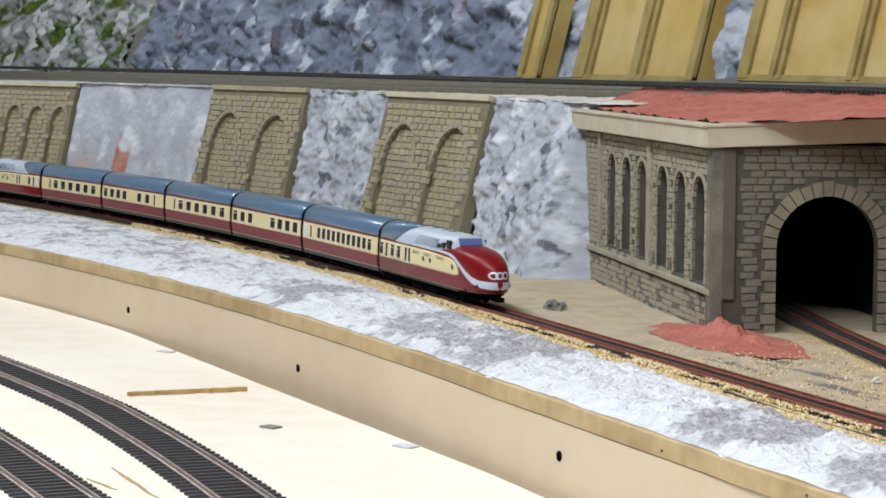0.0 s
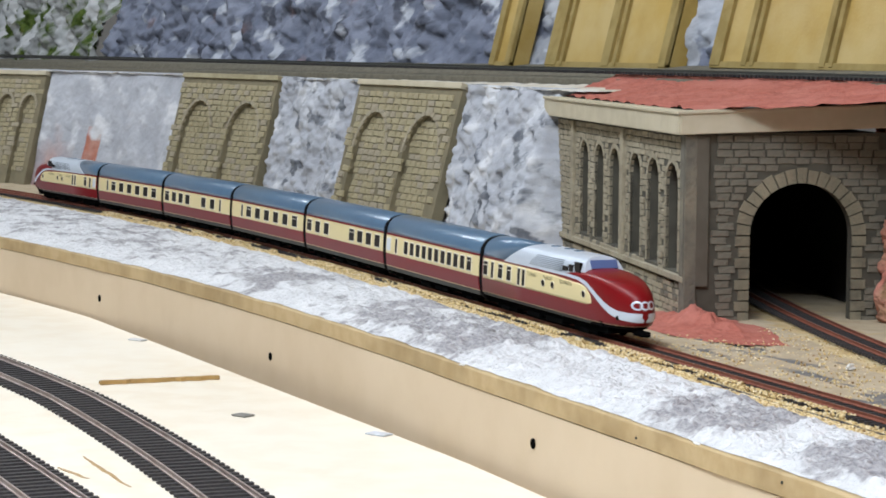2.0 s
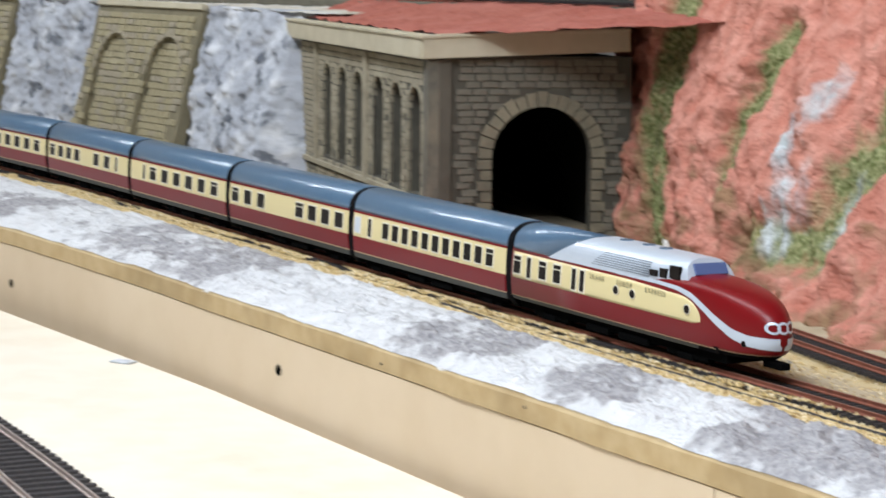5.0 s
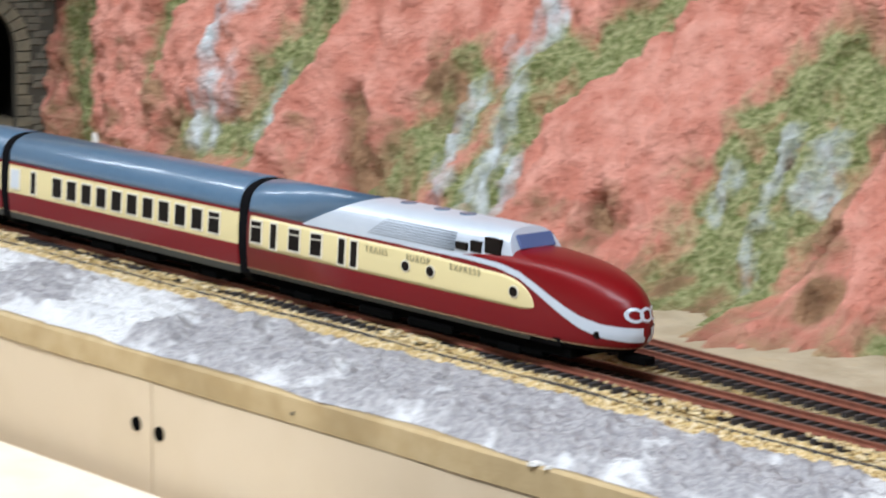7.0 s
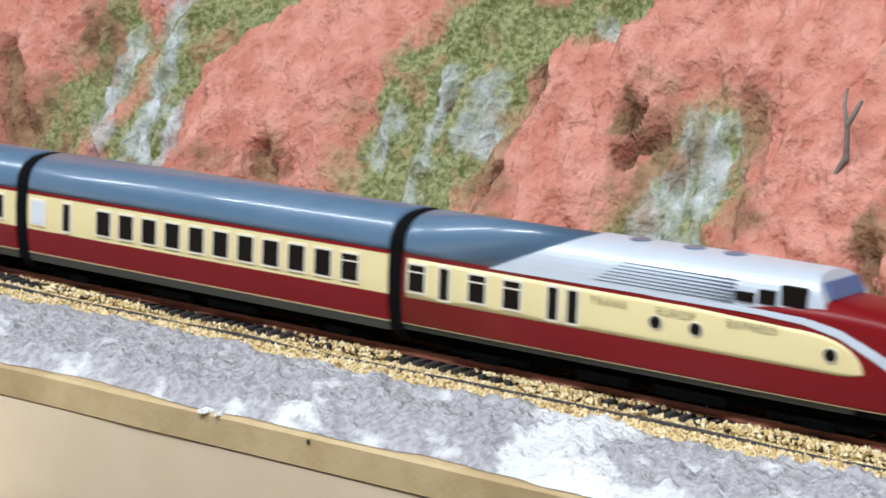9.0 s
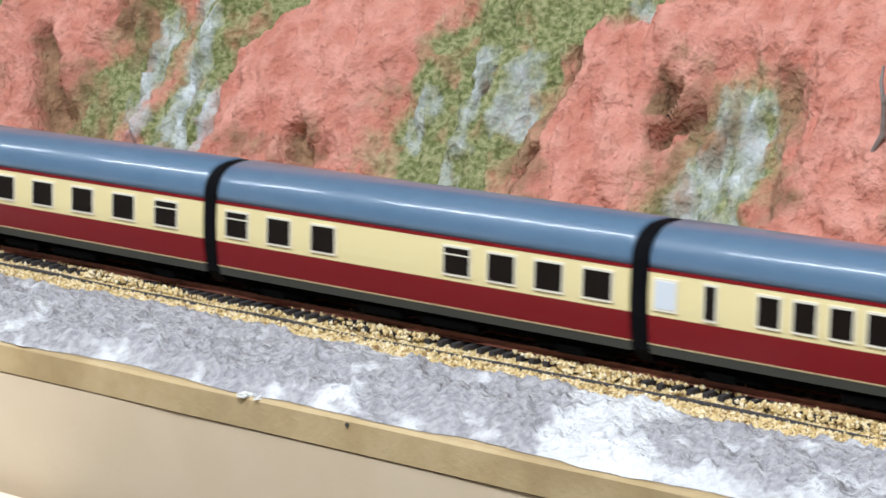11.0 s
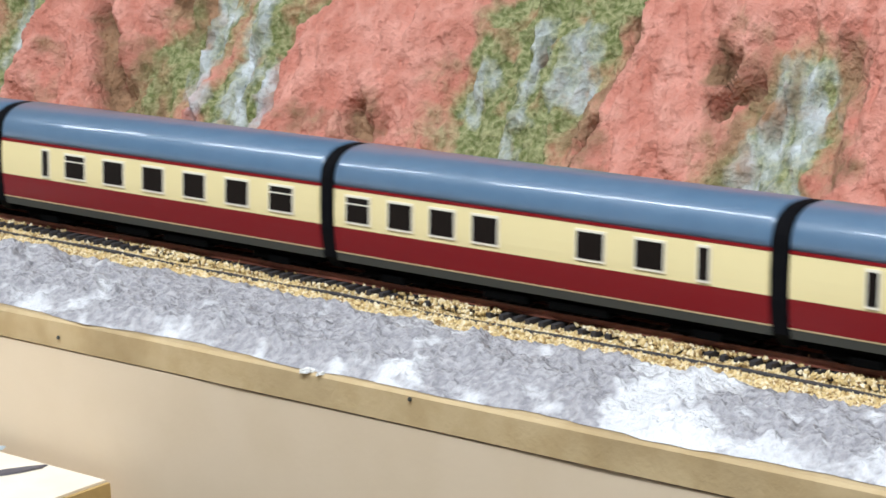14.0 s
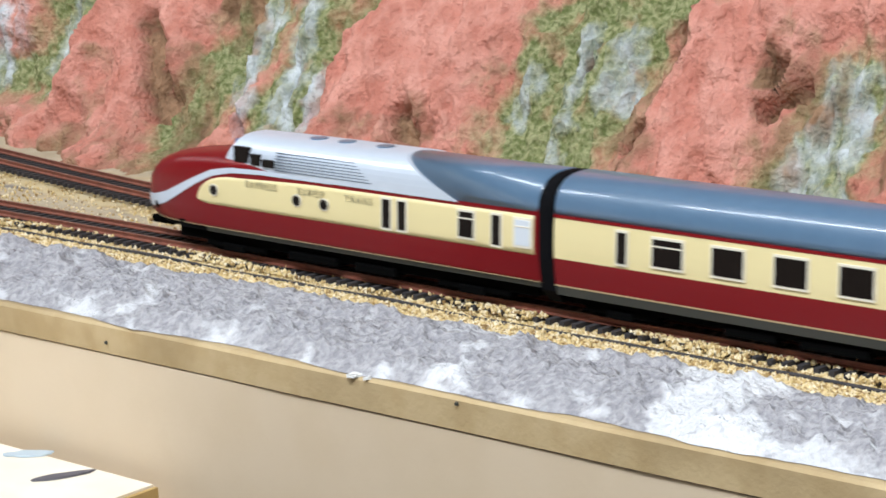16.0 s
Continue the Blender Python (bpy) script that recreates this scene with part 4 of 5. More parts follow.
def masonry(parent, m, length, z0, z1, blocked, mats, seed, course=0.0052, stone=0.0125, depth=0.0009, limit=300, bow=None):
    """Courses of uneven stones before a joint-coloured wall; the first are parts, the rest one mesh."""
    rnd = random.Random(seed)
    shapes = []
    for i in range(10):
        me = stone_mesh(stone * rnd.uniform(0.75, 1.25), course * 0.93, depth, rnd)
        me.materials.append(mats[i % len(mats)])
        shapes.append((me, max(v.co.x for v in me.vertices) * 2))
    z, row, made = z0 + course / 2, 0, 0
    rest_v, rest_f = [], []
    while z < z1 - course * 0.4:
        x = -rnd.uniform(0, stone * 0.6)
        while x < length:
            me, w = shapes[rnd.randrange(10)]
            cx = x + w / 2
            if 0.001 < cx - w * 0.5 + w * 0.35 and cx + w * 0.4 < length and not blocked(cx, z, w / 2):
                lean = (bow(cx, z) if bow else 0.0)
                mm = m @ Matrix.Translation((cx, -0.0002 + lean + rnd.uniform(-0.0002, 0.0002), z)) @ pose(0, 0, 0, 0, rnd.uniform(-1.5, 1.5), 0)
                if made < limit:
                    ob = new("stone", me)
                    ob.parent = parent
                    ob.matrix_world = mm
                    made += 1
                else:
                    k = len(rest_v)
                    rest_v += [mm @ v.co for v in me.vertices]
                    rest_f += [tuple(k + i for i in p.vertices) for p in me.polygons]
            x += w + 0.0004
        z += course
        row += 1
    if rest_v:
        ob = mesh_object("stone_rubble", rest_v, rest_f, mats[0], parent)
        ob["kind"] = "stuff"


def voussoirs(parent, m, cx, half, spring, base, width, mat, n=17, proud=0.0016):
    """Wedge stones round an arch and quoins down its jambs, each a part."""
    def wedge(pts, name="arch_stone"):
        bm = bmesh.new()
        lo = [bm.verts.new((x, -proud, z)) for x, z in pts]
        hi = [bm.verts.new((x, 0.002, z)) for x, z in pts]
        bm.faces.new(lo)
        bm.faces.new(list(reversed(hi)))
        for i in range(len(pts)):
            j = (i + 1) % len(pts)
            bm.faces.new((lo[i], hi[i], hi[j], lo[j]))
        bmesh.ops.transform(bm, matrix=m, verts=bm.verts)
        part(name, bm, mat, parent)
    for i in range(n):
        a, b = math.pi * (i + 0.06) / n, math.pi * (i + 0.94) / n
        r0, r1 = half, half + width * (0.93 + 0.14 * ((i * 7) % 3) / 2)
        wedge([(cx - r0 * math.cos(a), spring + r0 * math.sin(a)), (cx - r1 * math.cos(a), spring + r1 * math.sin(a)),
               (cx - r1 * math.cos(b), spring + r1 * math.sin(b)), (cx - r0 * math.cos(b), spring + r0 * math.sin(b))])
    h = 0.0075
    k = int((spring - base) / h)
    for s in (-1, 1):
        for i in range(k):
            z = base + (spring - base) * i / k
            w = width * (1.0 if i % 2 else 0.75)
            wedge([(cx + s * half, z + 0.0003), (cx + s * (half + w), z + 0.0003), (cx + s * (half + w), z + h - 0.0004), (cx + s * half, z + h - 0.0004)], "jamb_stone")


def tunnel_building():
    b = tagged(empty("tunnel_building"), "stone tunnel portal building with arcaded side wall and red flat roof", "tunnel portal")
    back_of_left = Vector((0.287, 0.958, 0))
    back_of_front = Vector((-FRONT_DIR.y, FRONT_DIR.x, 0))
    left_len = 0.445
    mo = frame_matrix(CORNER, LEFT_DIR, back_of_left)
    front = frame_matrix(CORNER, FRONT_DIR, back_of_front)
    # arcade: six slender arches between pilasters
    holes = [(0.040, 0.0175, 0.087, 0.026), (0.095, 0.0175, 0.088, 0.027), (0.150, 0.0170, 0.090, 0.028),
             (0.218, 0.0165, 0.091, 0.029), (0.272, 0.0165, 0.092, 0.030), (0.327, 0.0160, 0.093, 0.030)]
    wall_with_arches("side_wall", left_len, -0.010, 0.128, 0.008, holes, mo, M_MORTAR, b)
    wall_with_arches("front_wall", 0.150, -0.010, 0.128, 0.010, [(0.083, 0.0375, 0.0545, -0.012)], front, M_MORTAR, b)
    # chamber behind both walls; the shade inside is put into its dark colours
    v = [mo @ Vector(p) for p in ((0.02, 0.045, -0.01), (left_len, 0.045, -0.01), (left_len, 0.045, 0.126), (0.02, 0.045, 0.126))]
    mesh_object("inner_wall", v, [(0, 1, 2, 3)], material("shaded_inner_wall", (0.045, 0.040, 0.030), 0.95, (0.03, 0.027, 0.02), 60, 0.5), b)
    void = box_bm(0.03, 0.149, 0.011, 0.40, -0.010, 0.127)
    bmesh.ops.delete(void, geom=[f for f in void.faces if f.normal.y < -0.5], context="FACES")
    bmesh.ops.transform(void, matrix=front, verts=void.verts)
    part("tunnel_lining", void, M_DARKVOID, b, "tunnel lining coloured black for its unlit depth")

    def in_side(x, z, w):
        return any(abs(x - cx) < h + w * 0.8 and base - 0.002 < z < sp + h + 0.001 for cx, h, sp, base in holes) or 0.0205 < z < 0.0245

    def in_front(x, z, w):
        d = math.hypot(x - 0.083, max(0.0, z - 0.0545))
        return d < 0.0375 + 0.011 + w * 0.3 or x < 0.021
    masonry(b, mo, left_len, -0.009, 0.127, in_side, (M_STONE, M_STONEG, M_STONE), 11, 0.0046, 0.0105)
    # front stones are all the darker grey, partly for shade below the eave
    masonry(b, front, 0.150, -0.009, 0.127, in_front, (M_STONEG, M_STONEG, M_STONEG), 12, 0.0052, 0.0115)
    voussoirs(b, front, 0.083, 0.0375, 0.0545, -0.008, 0.0105, material("tan_arch_stone", (0.22, 0.195, 0.135), 0.85, (0.13, 0.115, 0.085), 60, 0.6, (0.36, 0.32, 0.22), 18, 0.5, bump=0.5, bump_scale=400))
    for cx, h, sp, base in holes:
        voussoirs(b, mo, cx, h, sp, base, 0.0035, M_STONE, 9, 0.0010)
    # pilasters, corner pier, string course
    for x, w in ((0.186, 0.010), (0.365, 0.009)):
        part("pilaster", box_bm(x - w / 2, x + w / 2, -0.0035, 0.002, 0.024, 0.124, 0.0006, mo), M_STONE, b)
    part("corner_pier", box_bm(-0.003, 0.015, -0.0035, 0.010, 0.018, 0.126, 0.0008, front), material("smooth_brown_pier", (0.12, 0.105, 0.08), 0.8, (0.08, 0.07, 0.05), 40, 0.6), b)
    part("corner_post", box_bm(-0.004, 0.010, -0.003, 0.006, -0.009, 0.126, 0.0008, mo), M_STONEG, b)
    part("string_course", box_bm(-0.002, left_len, -0.0035, 0.003, 0.0205, 0.0248, 0.0006, mo), M_STONE, b)
    # roof slab with a pale fascia, strewn red
    part("fascia", box_bm(-0.006, left_len + 0.01, -0.009, 0.004, 0.1265, 0.1425, 0.0008, mo), M_FASCIA, b, "cream painted eave board")
    rise = front @ pose(0, 0, 0, 0, -2.0, 0)
    part("fascia", box_bm(-0.003, 0.151, -0.009, 0.004, 0.1268, 0.1428, 0.0008, rise), M_FASCIA, b, "cream painted eave board")
    part("fascia_lip", box_bm(-0.007, left_len + 0.01, -0.0105, 0.003, 0.1412, 0.1436, 0.0006, mo), M_FASCIA, b)
    part("fascia_lip", box_bm(-0.005, 0.151, -0.0105, 0.003, 0.1414, 0.1438, 0.0006, rise), M_FASCIA, b)

    def roof_at(u, v):
        p = CORNER + LEFT_DIR * (u * left_len)
        x0 = p.x
        y = p.y + 0.006 + v * (1.075 - p.y)
        x = x0 + v * (0.28 * (1 - u))
        z = 0.1442 + 0.021 * v ** 1.1 + 0.0022 * fbm(x * 40, y * 40, 3) + 0.001 * fbm(x * 130, y * 130, 5)
        return (x, y, z)
    sheet("red_roof", roof_at, span(0, 1, 110), span(0, 1, 50), M_REDSOIL, parent=b)
    return b


def red_bank():
    # red scatter spilled at the foot of the portal, and the bank above between roof and hill
    def put(u, v):
        a, r = u * 2 * math.pi, v
        x = -1.380 + r * 0.105 * math.cos(a) * (1 + 0.25 * fbm(math.cos(a) * 2, math.sin(a) * 2, 3))
        y = 0.876 + r * 0.042 * math.sin(a) + 0.05 * r * math.cos(a) * -0.3
        z = -0.0062 + 0.020 * max(0, 1 - r) ** 2.2 * (0.7 + 0.6 * fbm(x * 60, y * 60, 2)) + 0.0006 * fbm(x * 200, y * 200, 4) * (1 - r)
        return (x, y, z)
    tagged(sheet("red_scatter_heap", put, span(0, 1, 60), span(0.0, 1, 24), M_REDSOIL), "heap of red scatter at the foot of the portal corner", "scatter heap")


PANELS = ((-3.36, -3.13), (-2.765, -2.505), (-2.28, -2.025))


def retaining_wall():
    mat = zoned("grey_plaster_rock", [(0.40, 0.415, 0.46), (0.13, 0.14, 0.165), (0.42, 0.15, 0.10), (0.56, 0.58, 0.62)],
                [(0.50, 0.52, 0.565), (0.22, 0.235, 0.26), (0.48, 0.30, 0.25), (0.66, 0.67, 0.70)], bump=0.7, bump_scale=120)

    def put(x, v):
        z = -0.012 + v * (0.151 + 0.012)
        y = wall_y(x) - 0.036 * (1 - v)
        rough = 1.0 if x > -2.52 else 0.22
        out = rough * (0.007 * fbm(x * 26, v * 4.5, 2) + 0.006 * abs(fbm(x * 80 + v * 8, v * 14, 5))) + 0.003 * fbm(x * 9, v, 4)
        toe = interp(x, [(-2.02, 0.0), (-1.92, 0.016), (-1.80, 0.03)]) * (1 - v) ** 0.8
        for a, b in PANELS:
            if a - 0.006 < x < b + 0.006:
                out = -0.02
        rec = interp(x, [(-1.835, 0.0), (-1.80, 0.05), (-1.76, 0.11)])
        return (x, y - out - toe + rec, z)

    def zone(x, v):
        k = fbm(x * 60 + v * 6, v * 9, 5)
        red = max(0, 1 - abs(x + 3.08) / 0.16) * max(0, 0.75 - v) * 1.3 if x < -2.85 else 0.0
        if abs(x + 2.985) < 0.018 and v < 0.55:
            red = 1.0
        dark = max(0.0, 0.18 + 0.85 * k) if x > -2.52 else max(0, 0.4 * fbm(x * 14, v * 2, 3))
        return (dark, red, 0.3 + 0.5 * fbm(x * 20, v * 5, 8))
    tagged(sheet("plaster_retaining_wall", put, span(-3.9, -1.70, 700), span(0, 1, 70), mat, zone), "grey plaster rock face between the retaining wall arches", "rock wall", kind="structure")


def arch_panel(x_left, x_right, z_top, label, seed, n_arch=2, mats=None):
    """A leaning masonry panel with blind arches, set in the rock face."""
    mats = mats or (M_OLIVE, M_STONE, M_OLIVE)
    p = tagged(empty("arched_wall_panel"), label, "wall panel")
    a, c = Vector((x_left, wall_y(x_left) - 0.006, 0)), Vector((x_right, wall_y(x_right) - 0.006, 0))
    along = (c - a)
    L = along.length
    lean = Matrix.Rotation(radians(-14.5), 4, "X")
    m = frame_matrix(a + Vector((0, 0, z_top)), along, Vector((-along.y, along.x, 0))) @ lean
    H = z_top + 0.03
    half = L / n_arch * 0.315
    tops = -0.028 - half
    holes = [(L * (i + 0.5) / n_arch, half, tops, -H) for i in range(n_arch)]
    holes_m = [(cx, h, sp, -H + 0.001) for cx, h, sp, _ in holes]
    wall_with_arches("wall_face", L, -H, 0.0, 0.006, holes_m, m, M_JOINT, p)
    back = box_bm(0, L, 0.0058, 0.012, -H, 0.0)
    bmesh.ops.transform(back, matrix=m, verts=back.verts)
    part("back_face", back, M_JOINT, p)

    def blocked(x, z, w):
        return any(abs(x - cx) < h + w * 0.3 and z < sp or math.hypot(x - cx, max(0, z - sp)) < h + 0.004 for cx, h, sp, _ in holes)
    masonry(p, m, L, -0.135, 0.0, blocked, mats, seed, 0.0068, 0.015, 0.0010, 170)

    def outside(x, z, w):
        return not any(abs(x - cx) < h - w * 0.2 and (z < sp or math.hypot(x - cx, z - sp) < h - 0.001) for cx, h, sp, _ in holes)
    masonry(p, m @ Matrix.Translation((0, 0.0058, 0)), L, -0.135, 0.0, outside, mats, seed + 1, 0.0068, 0.013, 0.0007, 120)
    for cx, h, sp, _ in holes:
        voussoirs(p, m, cx, h, sp, sp - 0.001, 0.0045, mats[1], 13, 0.0012)
    part("coping", box_bm(-0.001, L + 0.001, -0.003, 0.006, 0.0002, 0.006, 0.0006, m), M_FASCIA if seed != 31 else M_OLIVE, p)
    return p


def upper_line():
    d = tagged(empty("upper_deck"), "grey ledge that carries the upper railway line", "ledge", kind="structure")
    prof = [(0.0, -0.022), (0.0, -0.0045), (0.004, -0.003), (0.045, -0.003), (0.050, 0.004), (0.085, 0.008), (0.30, 0.010), (0.30, -0.022)]
    v, f = loft([[(x, 1.062 - 0.05 * max(0, -2.6 - x) ** 1.5 + a, deck_z(x) + z + 0.0006 * fbm(x * 40, a * 40, 2)) for a, z in prof] for x in span(-5.3, -0.9, 160)])
    mesh_object("ledge", v, f, M_DECK, d)
    # pale plaster strip at the top of the retaining wall

    def put(x, v):
        y = wall_y(x) - 0.004 + v * (1.064 - wall_y(x) - 0.05 * max(0, -2.6 - x) ** 1.5)
        return (x, y, 0.149 + v * (deck_z(x) - 0.010 - 0.149) + 0.0015 * fbm(x * 50, v * 3, 3))
    mat = material("pale_plaster", (0.62, 0.57, 0.47), 0.9, (0.75, 0.74, 0.72), 40, 0.7, (0.45, 0.40, 0.30), 14, 0.4, bump=0.6)
    tagged(sheet("plaster_ledge", put, span(-3.9, -1.75, 300), span(0, 1, 8), mat), "pale plaster ledge below the upper line", "ledge", kind="structure")


def upper_y(x):
    return 1.078 - 0.05 * max(0, -2.6 - x) ** 1.5


def upper_walls():
    # grey-blue rock face above the upper line
    mat = zoned("blue_grey_rock", [(0.15, 0.17, 0.23), (0.06, 0.067, 0.09), (0.20, 0.10, 0.085), (0.40, 0.43, 0.49)],
                [(0.24, 0.265, 0.34), (0.10, 0.11, 0.145), (0.30, 0.17, 0.145), (0.52, 0.55, 0.61)], bump=0.7, bump_scale=110)

    def put(x, v):
        y = 1.150 - 0.05 * max(0, -2.6 - x) ** 1.5 + v * 0.085
        out = 0.016 * fbm(x * 11, v * 4, 2) + 0.011 * abs(fbm(x * 30 + v * 6, v * 9, 5)) + 0.005 * fbm(x * 90, v * 24, 6)
        return (x, y - out, deck_z(x) + 0.004 + v * 0.28)

    def zone(x, v):
        return (0.25 + 0.7 * fbm(x * 30 + v * 5, v * 10, 5), max(0, 0.6 * fbm(x * 10, v * 4, 9)), (0.75 if x > -2.19 else 0.15) + 0.7 * fbm(x * 22, v * 9, 13))
    tagged(sheet("upper_rock_face", put, span(-3.45, -1.1, 560), span(0, 1, 90), mat, zone), "blue-grey plaster rock face above the upper line", "rock face", kind="structure")
    green = zoned("mossy_rock", [(0.24, 0.25, 0.25), (0.045, 0.08, 0.012), (0.17, 0.13, 0.025), (0.42, 0.44, 0.45)],
                  [(0.36, 0.37, 0.37), (0.09, 0.125, 0.025), (0.25, 0.20, 0.05), (0.54, 0.55, 0.56)], bump=0.8, bump_scale=120)

    def put2(x, v):
        y = 1.150 - 0.05 * max(0, -2.6 - x) ** 1.5 + v * 0.085
        out = 0.022 * fbm(x * 12, v * 4, 12) + 0.014 * abs(fbm(x * 34 + v * 6, v * 6, 15)) + 0.006 * fbm(x * 90, v * 24, 16)
        return (x, y - out, deck_z(x) + 0.004 + v * 0.28)

    def zone2(x, v):
        return (0.42 + 0.9 * fbm(x * 18, v * 6, 17), max(0, 0.6 * fbm(x * 16, v * 6, 19)), 0.3 + 0.8 * fbm(x * 26, v * 5, 23))
    tagged(sheet("mossy_rock_face", put2, span(-5.3, -3.45, 380), span(0, 1, 90), green, zone2), "whitish rock face with green moss tufts", "rock face", kind="structure")


def ochre_wall(x0, x1, ribs, label, z_foot=None):
    """A leaning ochre concrete wall with upright ribs."""
    w = tagged(empty("ochre_retaining_wall"), label, "retaining wall")
    m = frame_matrix(Vector((x0, 1.128, deck_z((x0 + x1) / 2) + 0.006)), Vector((1, 0, 0)), Vector((0, 1, 0))) @ Matrix.Rotation(radians(-15), 4, "X")
    L = x1 - x0
    part("wall_slab", box_bm(0, L, 0, 0.02, 0, 0.26, 0.0008, m), M_OCHRE, w)
    for r, wd in ribs:
        part("rib", box_bm(r - wd / 2, r + wd / 2, -0.004, 0.003, 0, 0.26, 0.0008, m), M_OCHREDK, w)
    part("footing", box_bm(0, L, -0.003, 0.003, -0.002, 0.004, 0.0005, m), M_OCHREDK, w)
    return w


def table_things():
    bm = bmesh.new()
    v, f = loft([[(-1.664 + 0.008 * t + 0.004 * fbm(t * 5, 0, 1) + a * (0.75 + 0.4 * fbm(t * 9, 2, 1)), 0.531 + 0.091 * t, TABLE_Z + b) for a, b in ((-0.005, 0.0002), (-0.004, 0.0028), (0.004, 0.0032), (0.005, 0.0002))]
                 for t in span(0, 1, 24)])
    tagged(mesh_object("wood_strip", v, f, material("raw_wood_strip", (0.42, 0.26, 0.09), 0.8, (0.30, 0.18, 0.06), 60, 0.6)), "thin brown offcut of wood lying on the board", "wood strip")
    bm.free()
    crack = material("brown_crack", (0.45, 0.30, 0.14), 0.9, (0.30, 0.18, 0.07), 200, 0.6)
    for x0, y0, x1, y1 in ((-1.377, 0.428, -1.269, 0.422), (-1.185, 0.413, -1.127, 0.407), (-1.347, 0.403, -1.304, 0.408)):
        secs = []
        for t in span(0, 1, 14):
            w = 0.0012 * math.sin(math.pi * (0.06 + 0.88 * t)) + 0.0002
            x, y = x0 + (x1 - x0) * t + 0.002 * fbm(t * 4, x0, 3), y0 + (y1 - y0) * t + 0.002 * fbm(t * 4, y0, 7)
            secs.append([(x, y - w, TABLE_Z), (x, y - w, TABLE_Z + 0.0003), (x, y + w, TABLE_Z + 0.0003), (x, y + w, TABLE_Z)])
        v, f = loft(secs)
        tagged(mesh_object("veneer_crack", v, f, crack), "thin brown crack in the veneer of the pale board", "crack")
    for x, y, sx, sy, col, lab in ((-1.483, 0.575, 0.013, 0.010, (0.20, 0.19, 0.17), "small dark grey scrap lying on the board"), (-1.375, 0.628, 0.016, 0.010, (0.50, 0.52, 0.56), "small pale grey plaster scrap on the board"),
                                   (-1.90, 0.640, 0.016, 0.008, (0.55, 0.55, 0.56), "small pale grey plaster scrap on the board")):
        bm = box_bm(-sx / 2, sx / 2, -sy / 2, sy / 2, 0, 0.0012, 0.0005, pose(x, y, TABLE_Z + 0.0002, 0, 0, 25))
        tagged(part("scrap", bm, material("scrap_card", col, 0.8, (col[0] * 1.5, col[1] * 1.5, col[2] * 1.5), 90, 0.5)), lab, "scrap")


def table_far_y(x):
    return 0.4885 - 0.35 * max(0.0, x + 1.60) ** 1.0 * 0.13 - 0.10 * (x + 1.55) ** 2


def table_near_y(x):
    return 0.371 - 0.03 * (x + 1.3) - 0.05 * (x + 1.35) ** 2


def lump(name, at, size, mat, label, category, seed, flat=0.7):
    """A rough stone or clod that sits on the ground."""
    bm = bmesh.new()
    bmesh.ops.create_icosphere(bm, subdivisions=3, radius=1.0)
    for v in bm.verts:
        k = 1 + 0.55 * noise.fractal(v.co * 1.6 + Vector((seed, 0, 0)), 0.9, 2.1, 4)
        v.co = Vector((v.co.x * size[0] * k, v.co.y * size[1] * k, max(-0.25, v.co.z) * size[2] * k * flat))
    bmesh.ops.transform(bm, matrix=pose(*at, 0, 0, seed * 37), verts=bm.verts)
    return tagged(part(name, bm, mat), label, category)


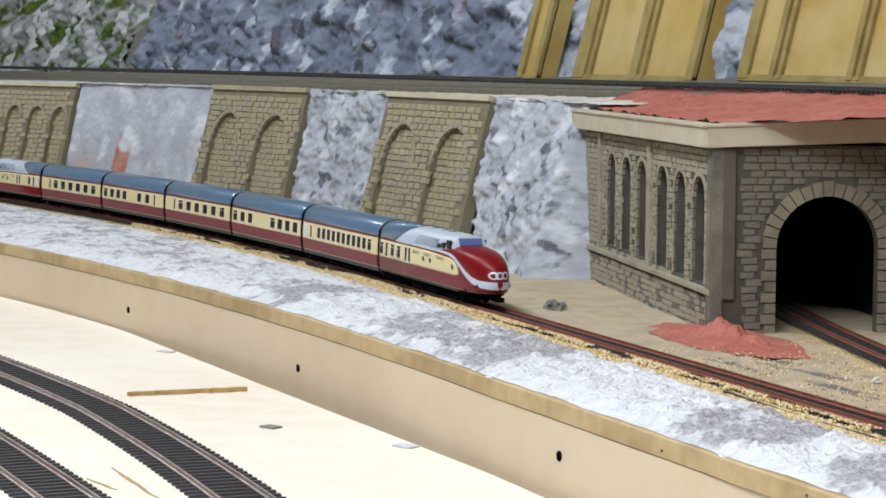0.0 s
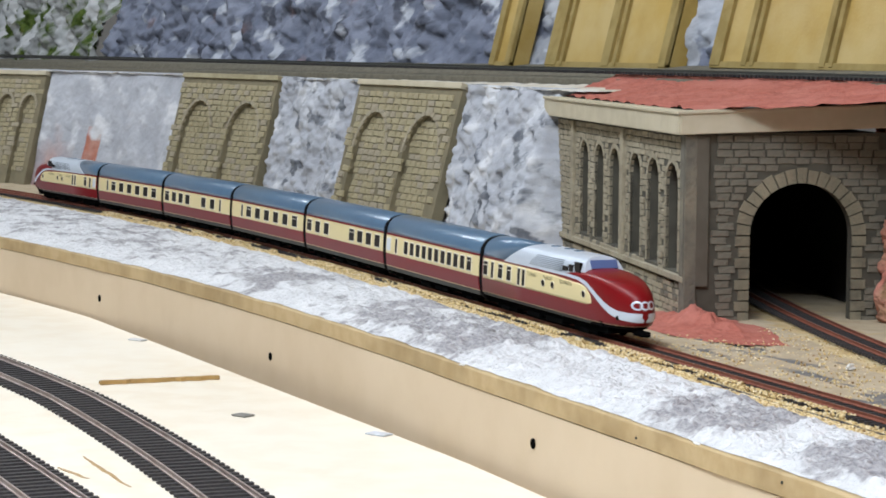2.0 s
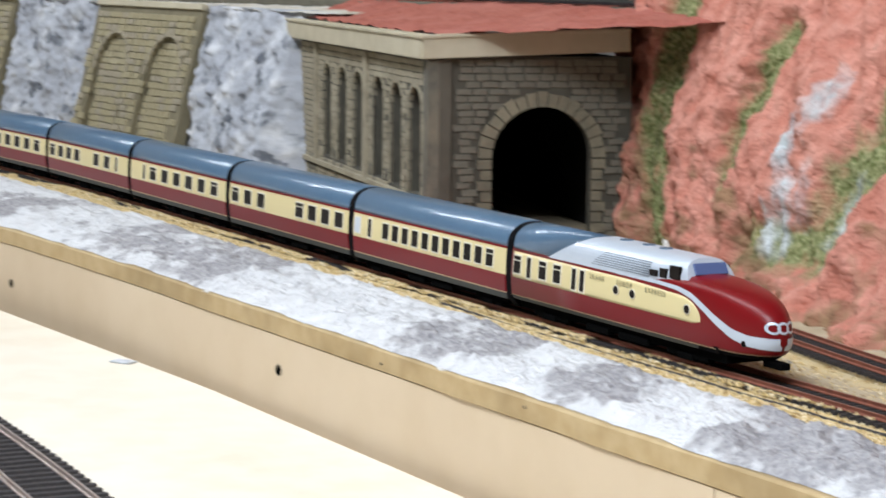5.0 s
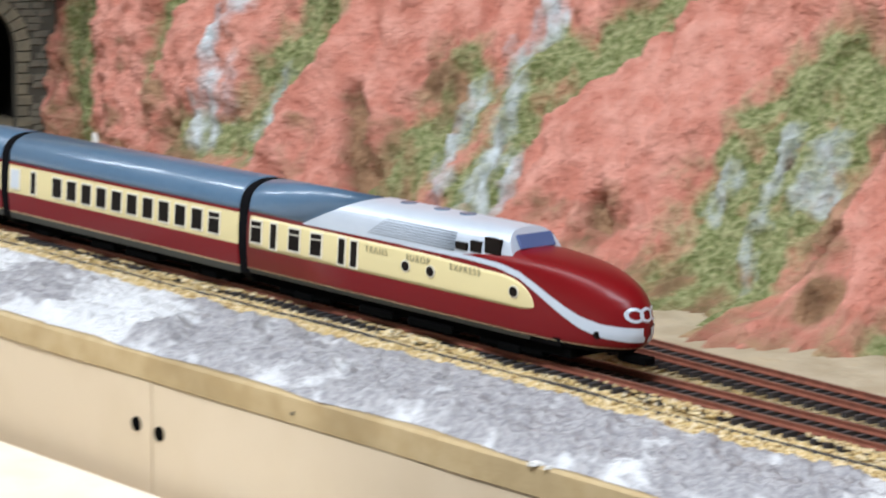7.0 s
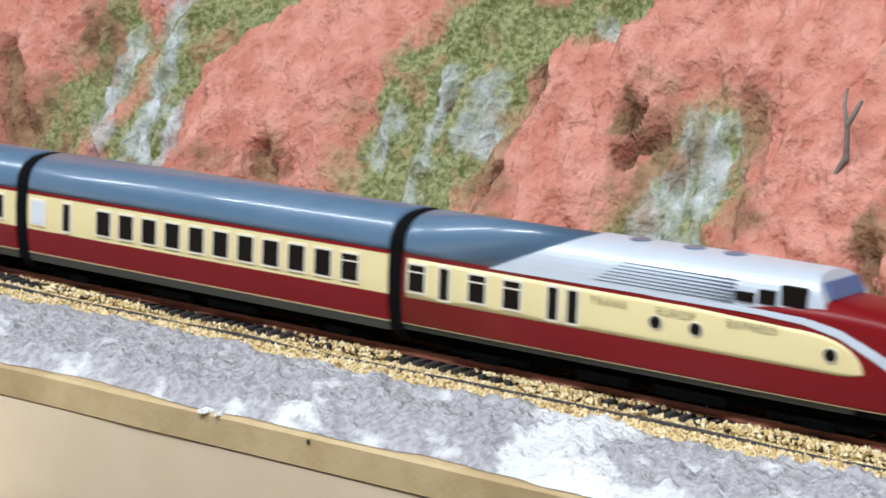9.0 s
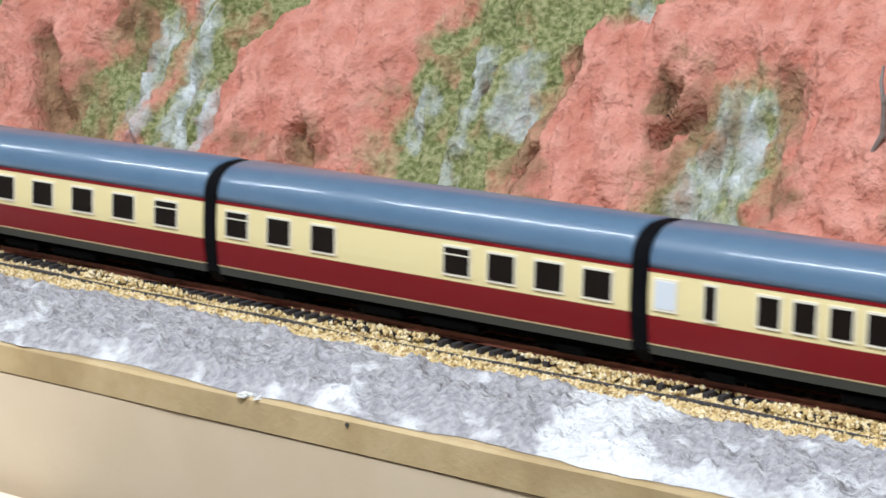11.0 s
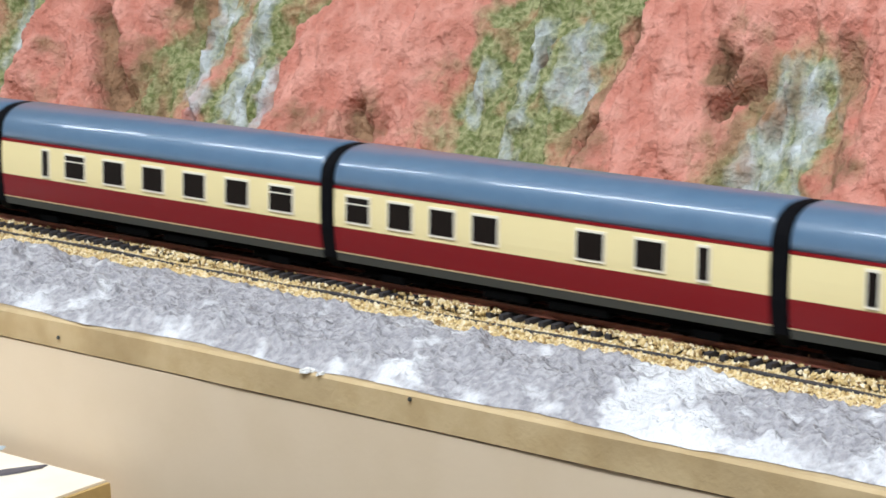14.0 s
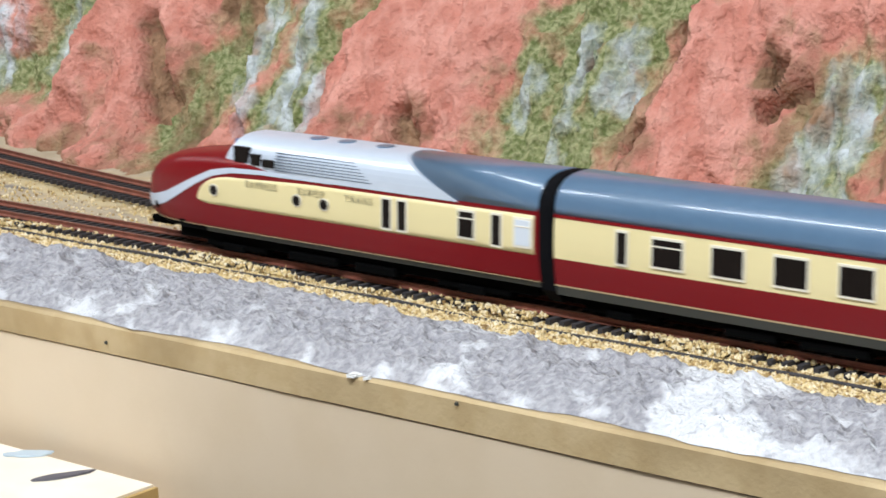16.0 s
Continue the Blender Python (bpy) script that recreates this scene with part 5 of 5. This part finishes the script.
def small_things():
    white = material("white_plaster_lump", (0.78, 0.77, 0.74), 0.9, (0.6, 0.58, 0.5), 120, 0.5, bump=0.5)
    for x, y, z, r, lab in ((-0.447, 0.790, 0.001, 0.0065, "white plaster lump at the foot of the hill"), (-0.452, 0.786, -0.004, 0.0055, "white plaster lump at the foot of the hill"),
                            (-0.408, 0.764, -0.005, 0.0075, "yellowish white plaster lump beside the branch track"), (-0.374, 0.770, -0.006, 0.0045, "pale bluish plaster lump at the foot of the hill"),
                            (-0.940, 0.872, -0.004, 0.0060, "white plaster lump at the foot of the hill"), (-1.155, 0.842, -0.005, 0.0032, "small white pebble on the sandy ground")):
        lump("plaster_lump", (x, y, z), (r, r * 0.8, r), white, lab, "plaster lump", x * 10)
    lump("model_rock", (-1.598, 0.857, -0.006), (0.0125, 0.0085, 0.0085), material("olive_rock", (0.13, 0.12, 0.085), 0.7, (0.30, 0.32, 0.33), 70, 0.7, bump=0.5), "dark olive grey stone lying beside the track", "stone", 4.2)
    lump("plaster_heap", (-1.262, 1.005, -0.006), (0.020, 0.014, 0.026), white, "heap of white plaster beside the tunnel mouth", "plaster lump", 2.7)
    # dry twig stuck in the slope
    cu = bpy.data.curves.new("twig", "CURVE")
    cu.dimensions, cu.bevel_depth, cu.bevel_resolution = "3D", 0.0013, 2
    base = Vector(hill_point(-0.396, 0.066))
    for pts in (((0, -0.002, 0), (0.001, -0.004, 0.012), (-0.001, -0.003, 0.022), (-0.0015, 0.0, 0.028)), ((0.001, -0.004, 0.014), (0.0045, -0.004, 0.020), (0.006, -0.002, 0.024)), ((0, -0.002, 0.001), (-0.004, -0.003, -0.006))):
        sp = cu.splines.new("POLY")
        sp.points.add(len(pts) - 1)
        for i, q in enumerate(pts):
            sp.points[i].co = (*(base + Vector(q)), 1)
            sp.points[i].radius = 1.0 - 0.2 * i
    cu.materials.append(material("grey_bark", (0.20, 0.16, 0.14), 0.9, (0.30, 0.26, 0.25), 200, 0.6))
    tagged(new("twig", cu), "dry grey forked twig stuck in the red slope", "twig")
    # thin black cable half buried in the ballast
    cu = bpy.data.curves.new("cable", "CURVE")
    cu.dimensions, cu.bevel_depth, cu.bevel_resolution = "3D", 0.0009, 2
    sp = cu.splines.new("POLY")
    xs = span(-1.15, -0.2, 160)
    sp.points.add(len(xs) - 1)
    for i, x in enumerate(xs):
        sp.points[i].co = (x, main_y(x) - 0.0205 + 0.0006 * fbm(x * 12, 0, 2), -0.0052 + 0.0011 * fbm(x * 9, 4, 2), 1)
    cu.materials.append(M_SLEEPER)
    tagged(new("black_cable", cu), "thin black cable half buried in the tan ballast", "cable")
    # pencil stroke and glue stain near the sawn end of the board
    dark = material("dark_smear", (0.10, 0.09, 0.10), 0.8)
    for x, y, sx, sy, rot, mt, lab in ((-0.655, 0.580, 0.025, 0.006, 64, dark, "dark smear on the pale board"), (-0.690, 0.592, 0.020, 0.009, 40, material("blue_grey_stain", (0.42, 0.50, 0.55), 0.5), "bluish glue stain on the pale board")):
        bm = bmesh.new()
        bmesh.ops.create_cone(bm, segments=20, radius1=1, radius2=0.9, depth=1.0, cap_ends=True)
        for v in bm.verts:
            k = 1 + 0.35 * fbm(v.co.x * 1.5, v.co.y * 1.5, x * 30)
            v.co = Vector((v.co.x * sx / 2 * k, v.co.y * sy / 2 * k, v.co.z * 0.0006))
        bmesh.ops.transform(bm, matrix=pose(x, y, TABLE_Z + 0.0005, 0, 0, rot), verts=bm.verts)
        tagged(part("stain", bm, mt), lab, "stain")


def edge_details():
    """Plaster drips over the board edge, knots and dents in it."""
    white = bpy.data.materials["white_plaster_lump"]
    for x, r, seed in ((-0.516, 0.0018, 1.1), (-0.510, 0.0012, 2.3), (-0.985, 0.0015, 4.7), (-1.29, 0.0014, 5.2)):
        lump("plaster_drip", (x, edge_y(x) + 0.0006, BOARD_Z), (r * 1.8, r * 0.8, r), white, "crumb of white plaster on the board edge", "plaster crumb", seed)
    for x, z in ((-0.65, -0.0165), (-0.468, -0.0115), (-0.9, -0.014), (-1.05, -0.017)):
        bm = bmesh.new()
        bmesh.ops.create_cone(bm, segments=10, radius1=0.0008, radius2=0.0006, depth=0.0006, cap_ends=True)
        bmesh.ops.transform(bm, matrix=pose(x, edge_y(x) - 0.0005, z, 90, 0, 0), verts=bm.verts)
        ob = part("nail_head", bm, M_SKIRT)
        tagged(ob, "tiny dark nail head in the board edge", "nail")


# ---- building the place ----
room()
baseboard()
table()
ground()
plaster_verge()
hillside()
retaining_wall()
upper_line()
upper_walls()
track("main_track", main_y, -3.6, 0.85, 0.0, 0.0165, "rust-brown railway track on tan ballast", M_RAIL, M_RAILTOP, near=(-1.55, 0.0))
track("branch_track", branch_y, -1.62, 0.85, 0.0, 0.0165, "rust-brown railway track that leads into the tunnel", M_RAIL, M_RAILTOP, near=(-1.5, -0.2))
# upper rails take a dark colour for the shadow line along the ledge
track("upper_track", upper_y, -5.0, -0.95, 0.1685, 0.0165, "railway track on the upper ledge, rails darkened as its shadow line", M_SKIRT, M_SKIRT)
track("table_track", table_far_y, -2.6, -0.66, TABLE_Z + 0.0055, 0.030, "bright-railed track with black sleepers laid on the bare board", M_BRIGHTRAIL, M_BRIGHTRAIL, 0.0033, 0.0042, 0.0108, 0.052, near=(-2.2, -0.7))
track("table_track", table_near_y, -2.3, -0.66, TABLE_Z + 0.0055, 0.030, "second bright-railed track with black sleepers on the bare board", M_BRIGHTRAIL, M_BRIGHTRAIL, 0.0033, 0.0042, 0.0108, 0.052, near=(-2.2, -0.7))
ochre_wall(-2.19, -2.145, ((0.006, 0.012), (0.040, 0.010)), "narrow ochre concrete buttress above the upper line")
ochre_wall(-2.066, -1.838, ((0.010, 0.022), (0.031, 0.006), (0.118, 0.014), (0.135, 0.006), (0.222, 0.012)), "ochre concrete retaining wall with upright ribs above the upper line")
ochre_wall(-1.762, -1.10, ((0.008, 0.016), (0.054, 0.008), (0.066, 0.006), (0.170, 0.008), (0.182, 0.006), (0.29, 0.010), (0.40, 0.010)), "wide ochre concrete retaining wall with upright ribs above the upper line")
tunnel_building()
red_bank()
arch_panel(-2.765, -2.505, 0.146, "olive masonry panel with two blind arches in the retaining wall", 31)
arch_panel(-2.28, -2.025, 0.146, "olive masonry panel with two blind arches beside grey rock", 41)
arch_panel(-3.36, -3.13, 0.143, "ochre masonry panel with slender blind arches", 51, 4, (M_OLIVE, M_STONE, M_OLIVE))
ballast()
table_things()
small_things()
edge_details()
TRAIN = train()
motions()
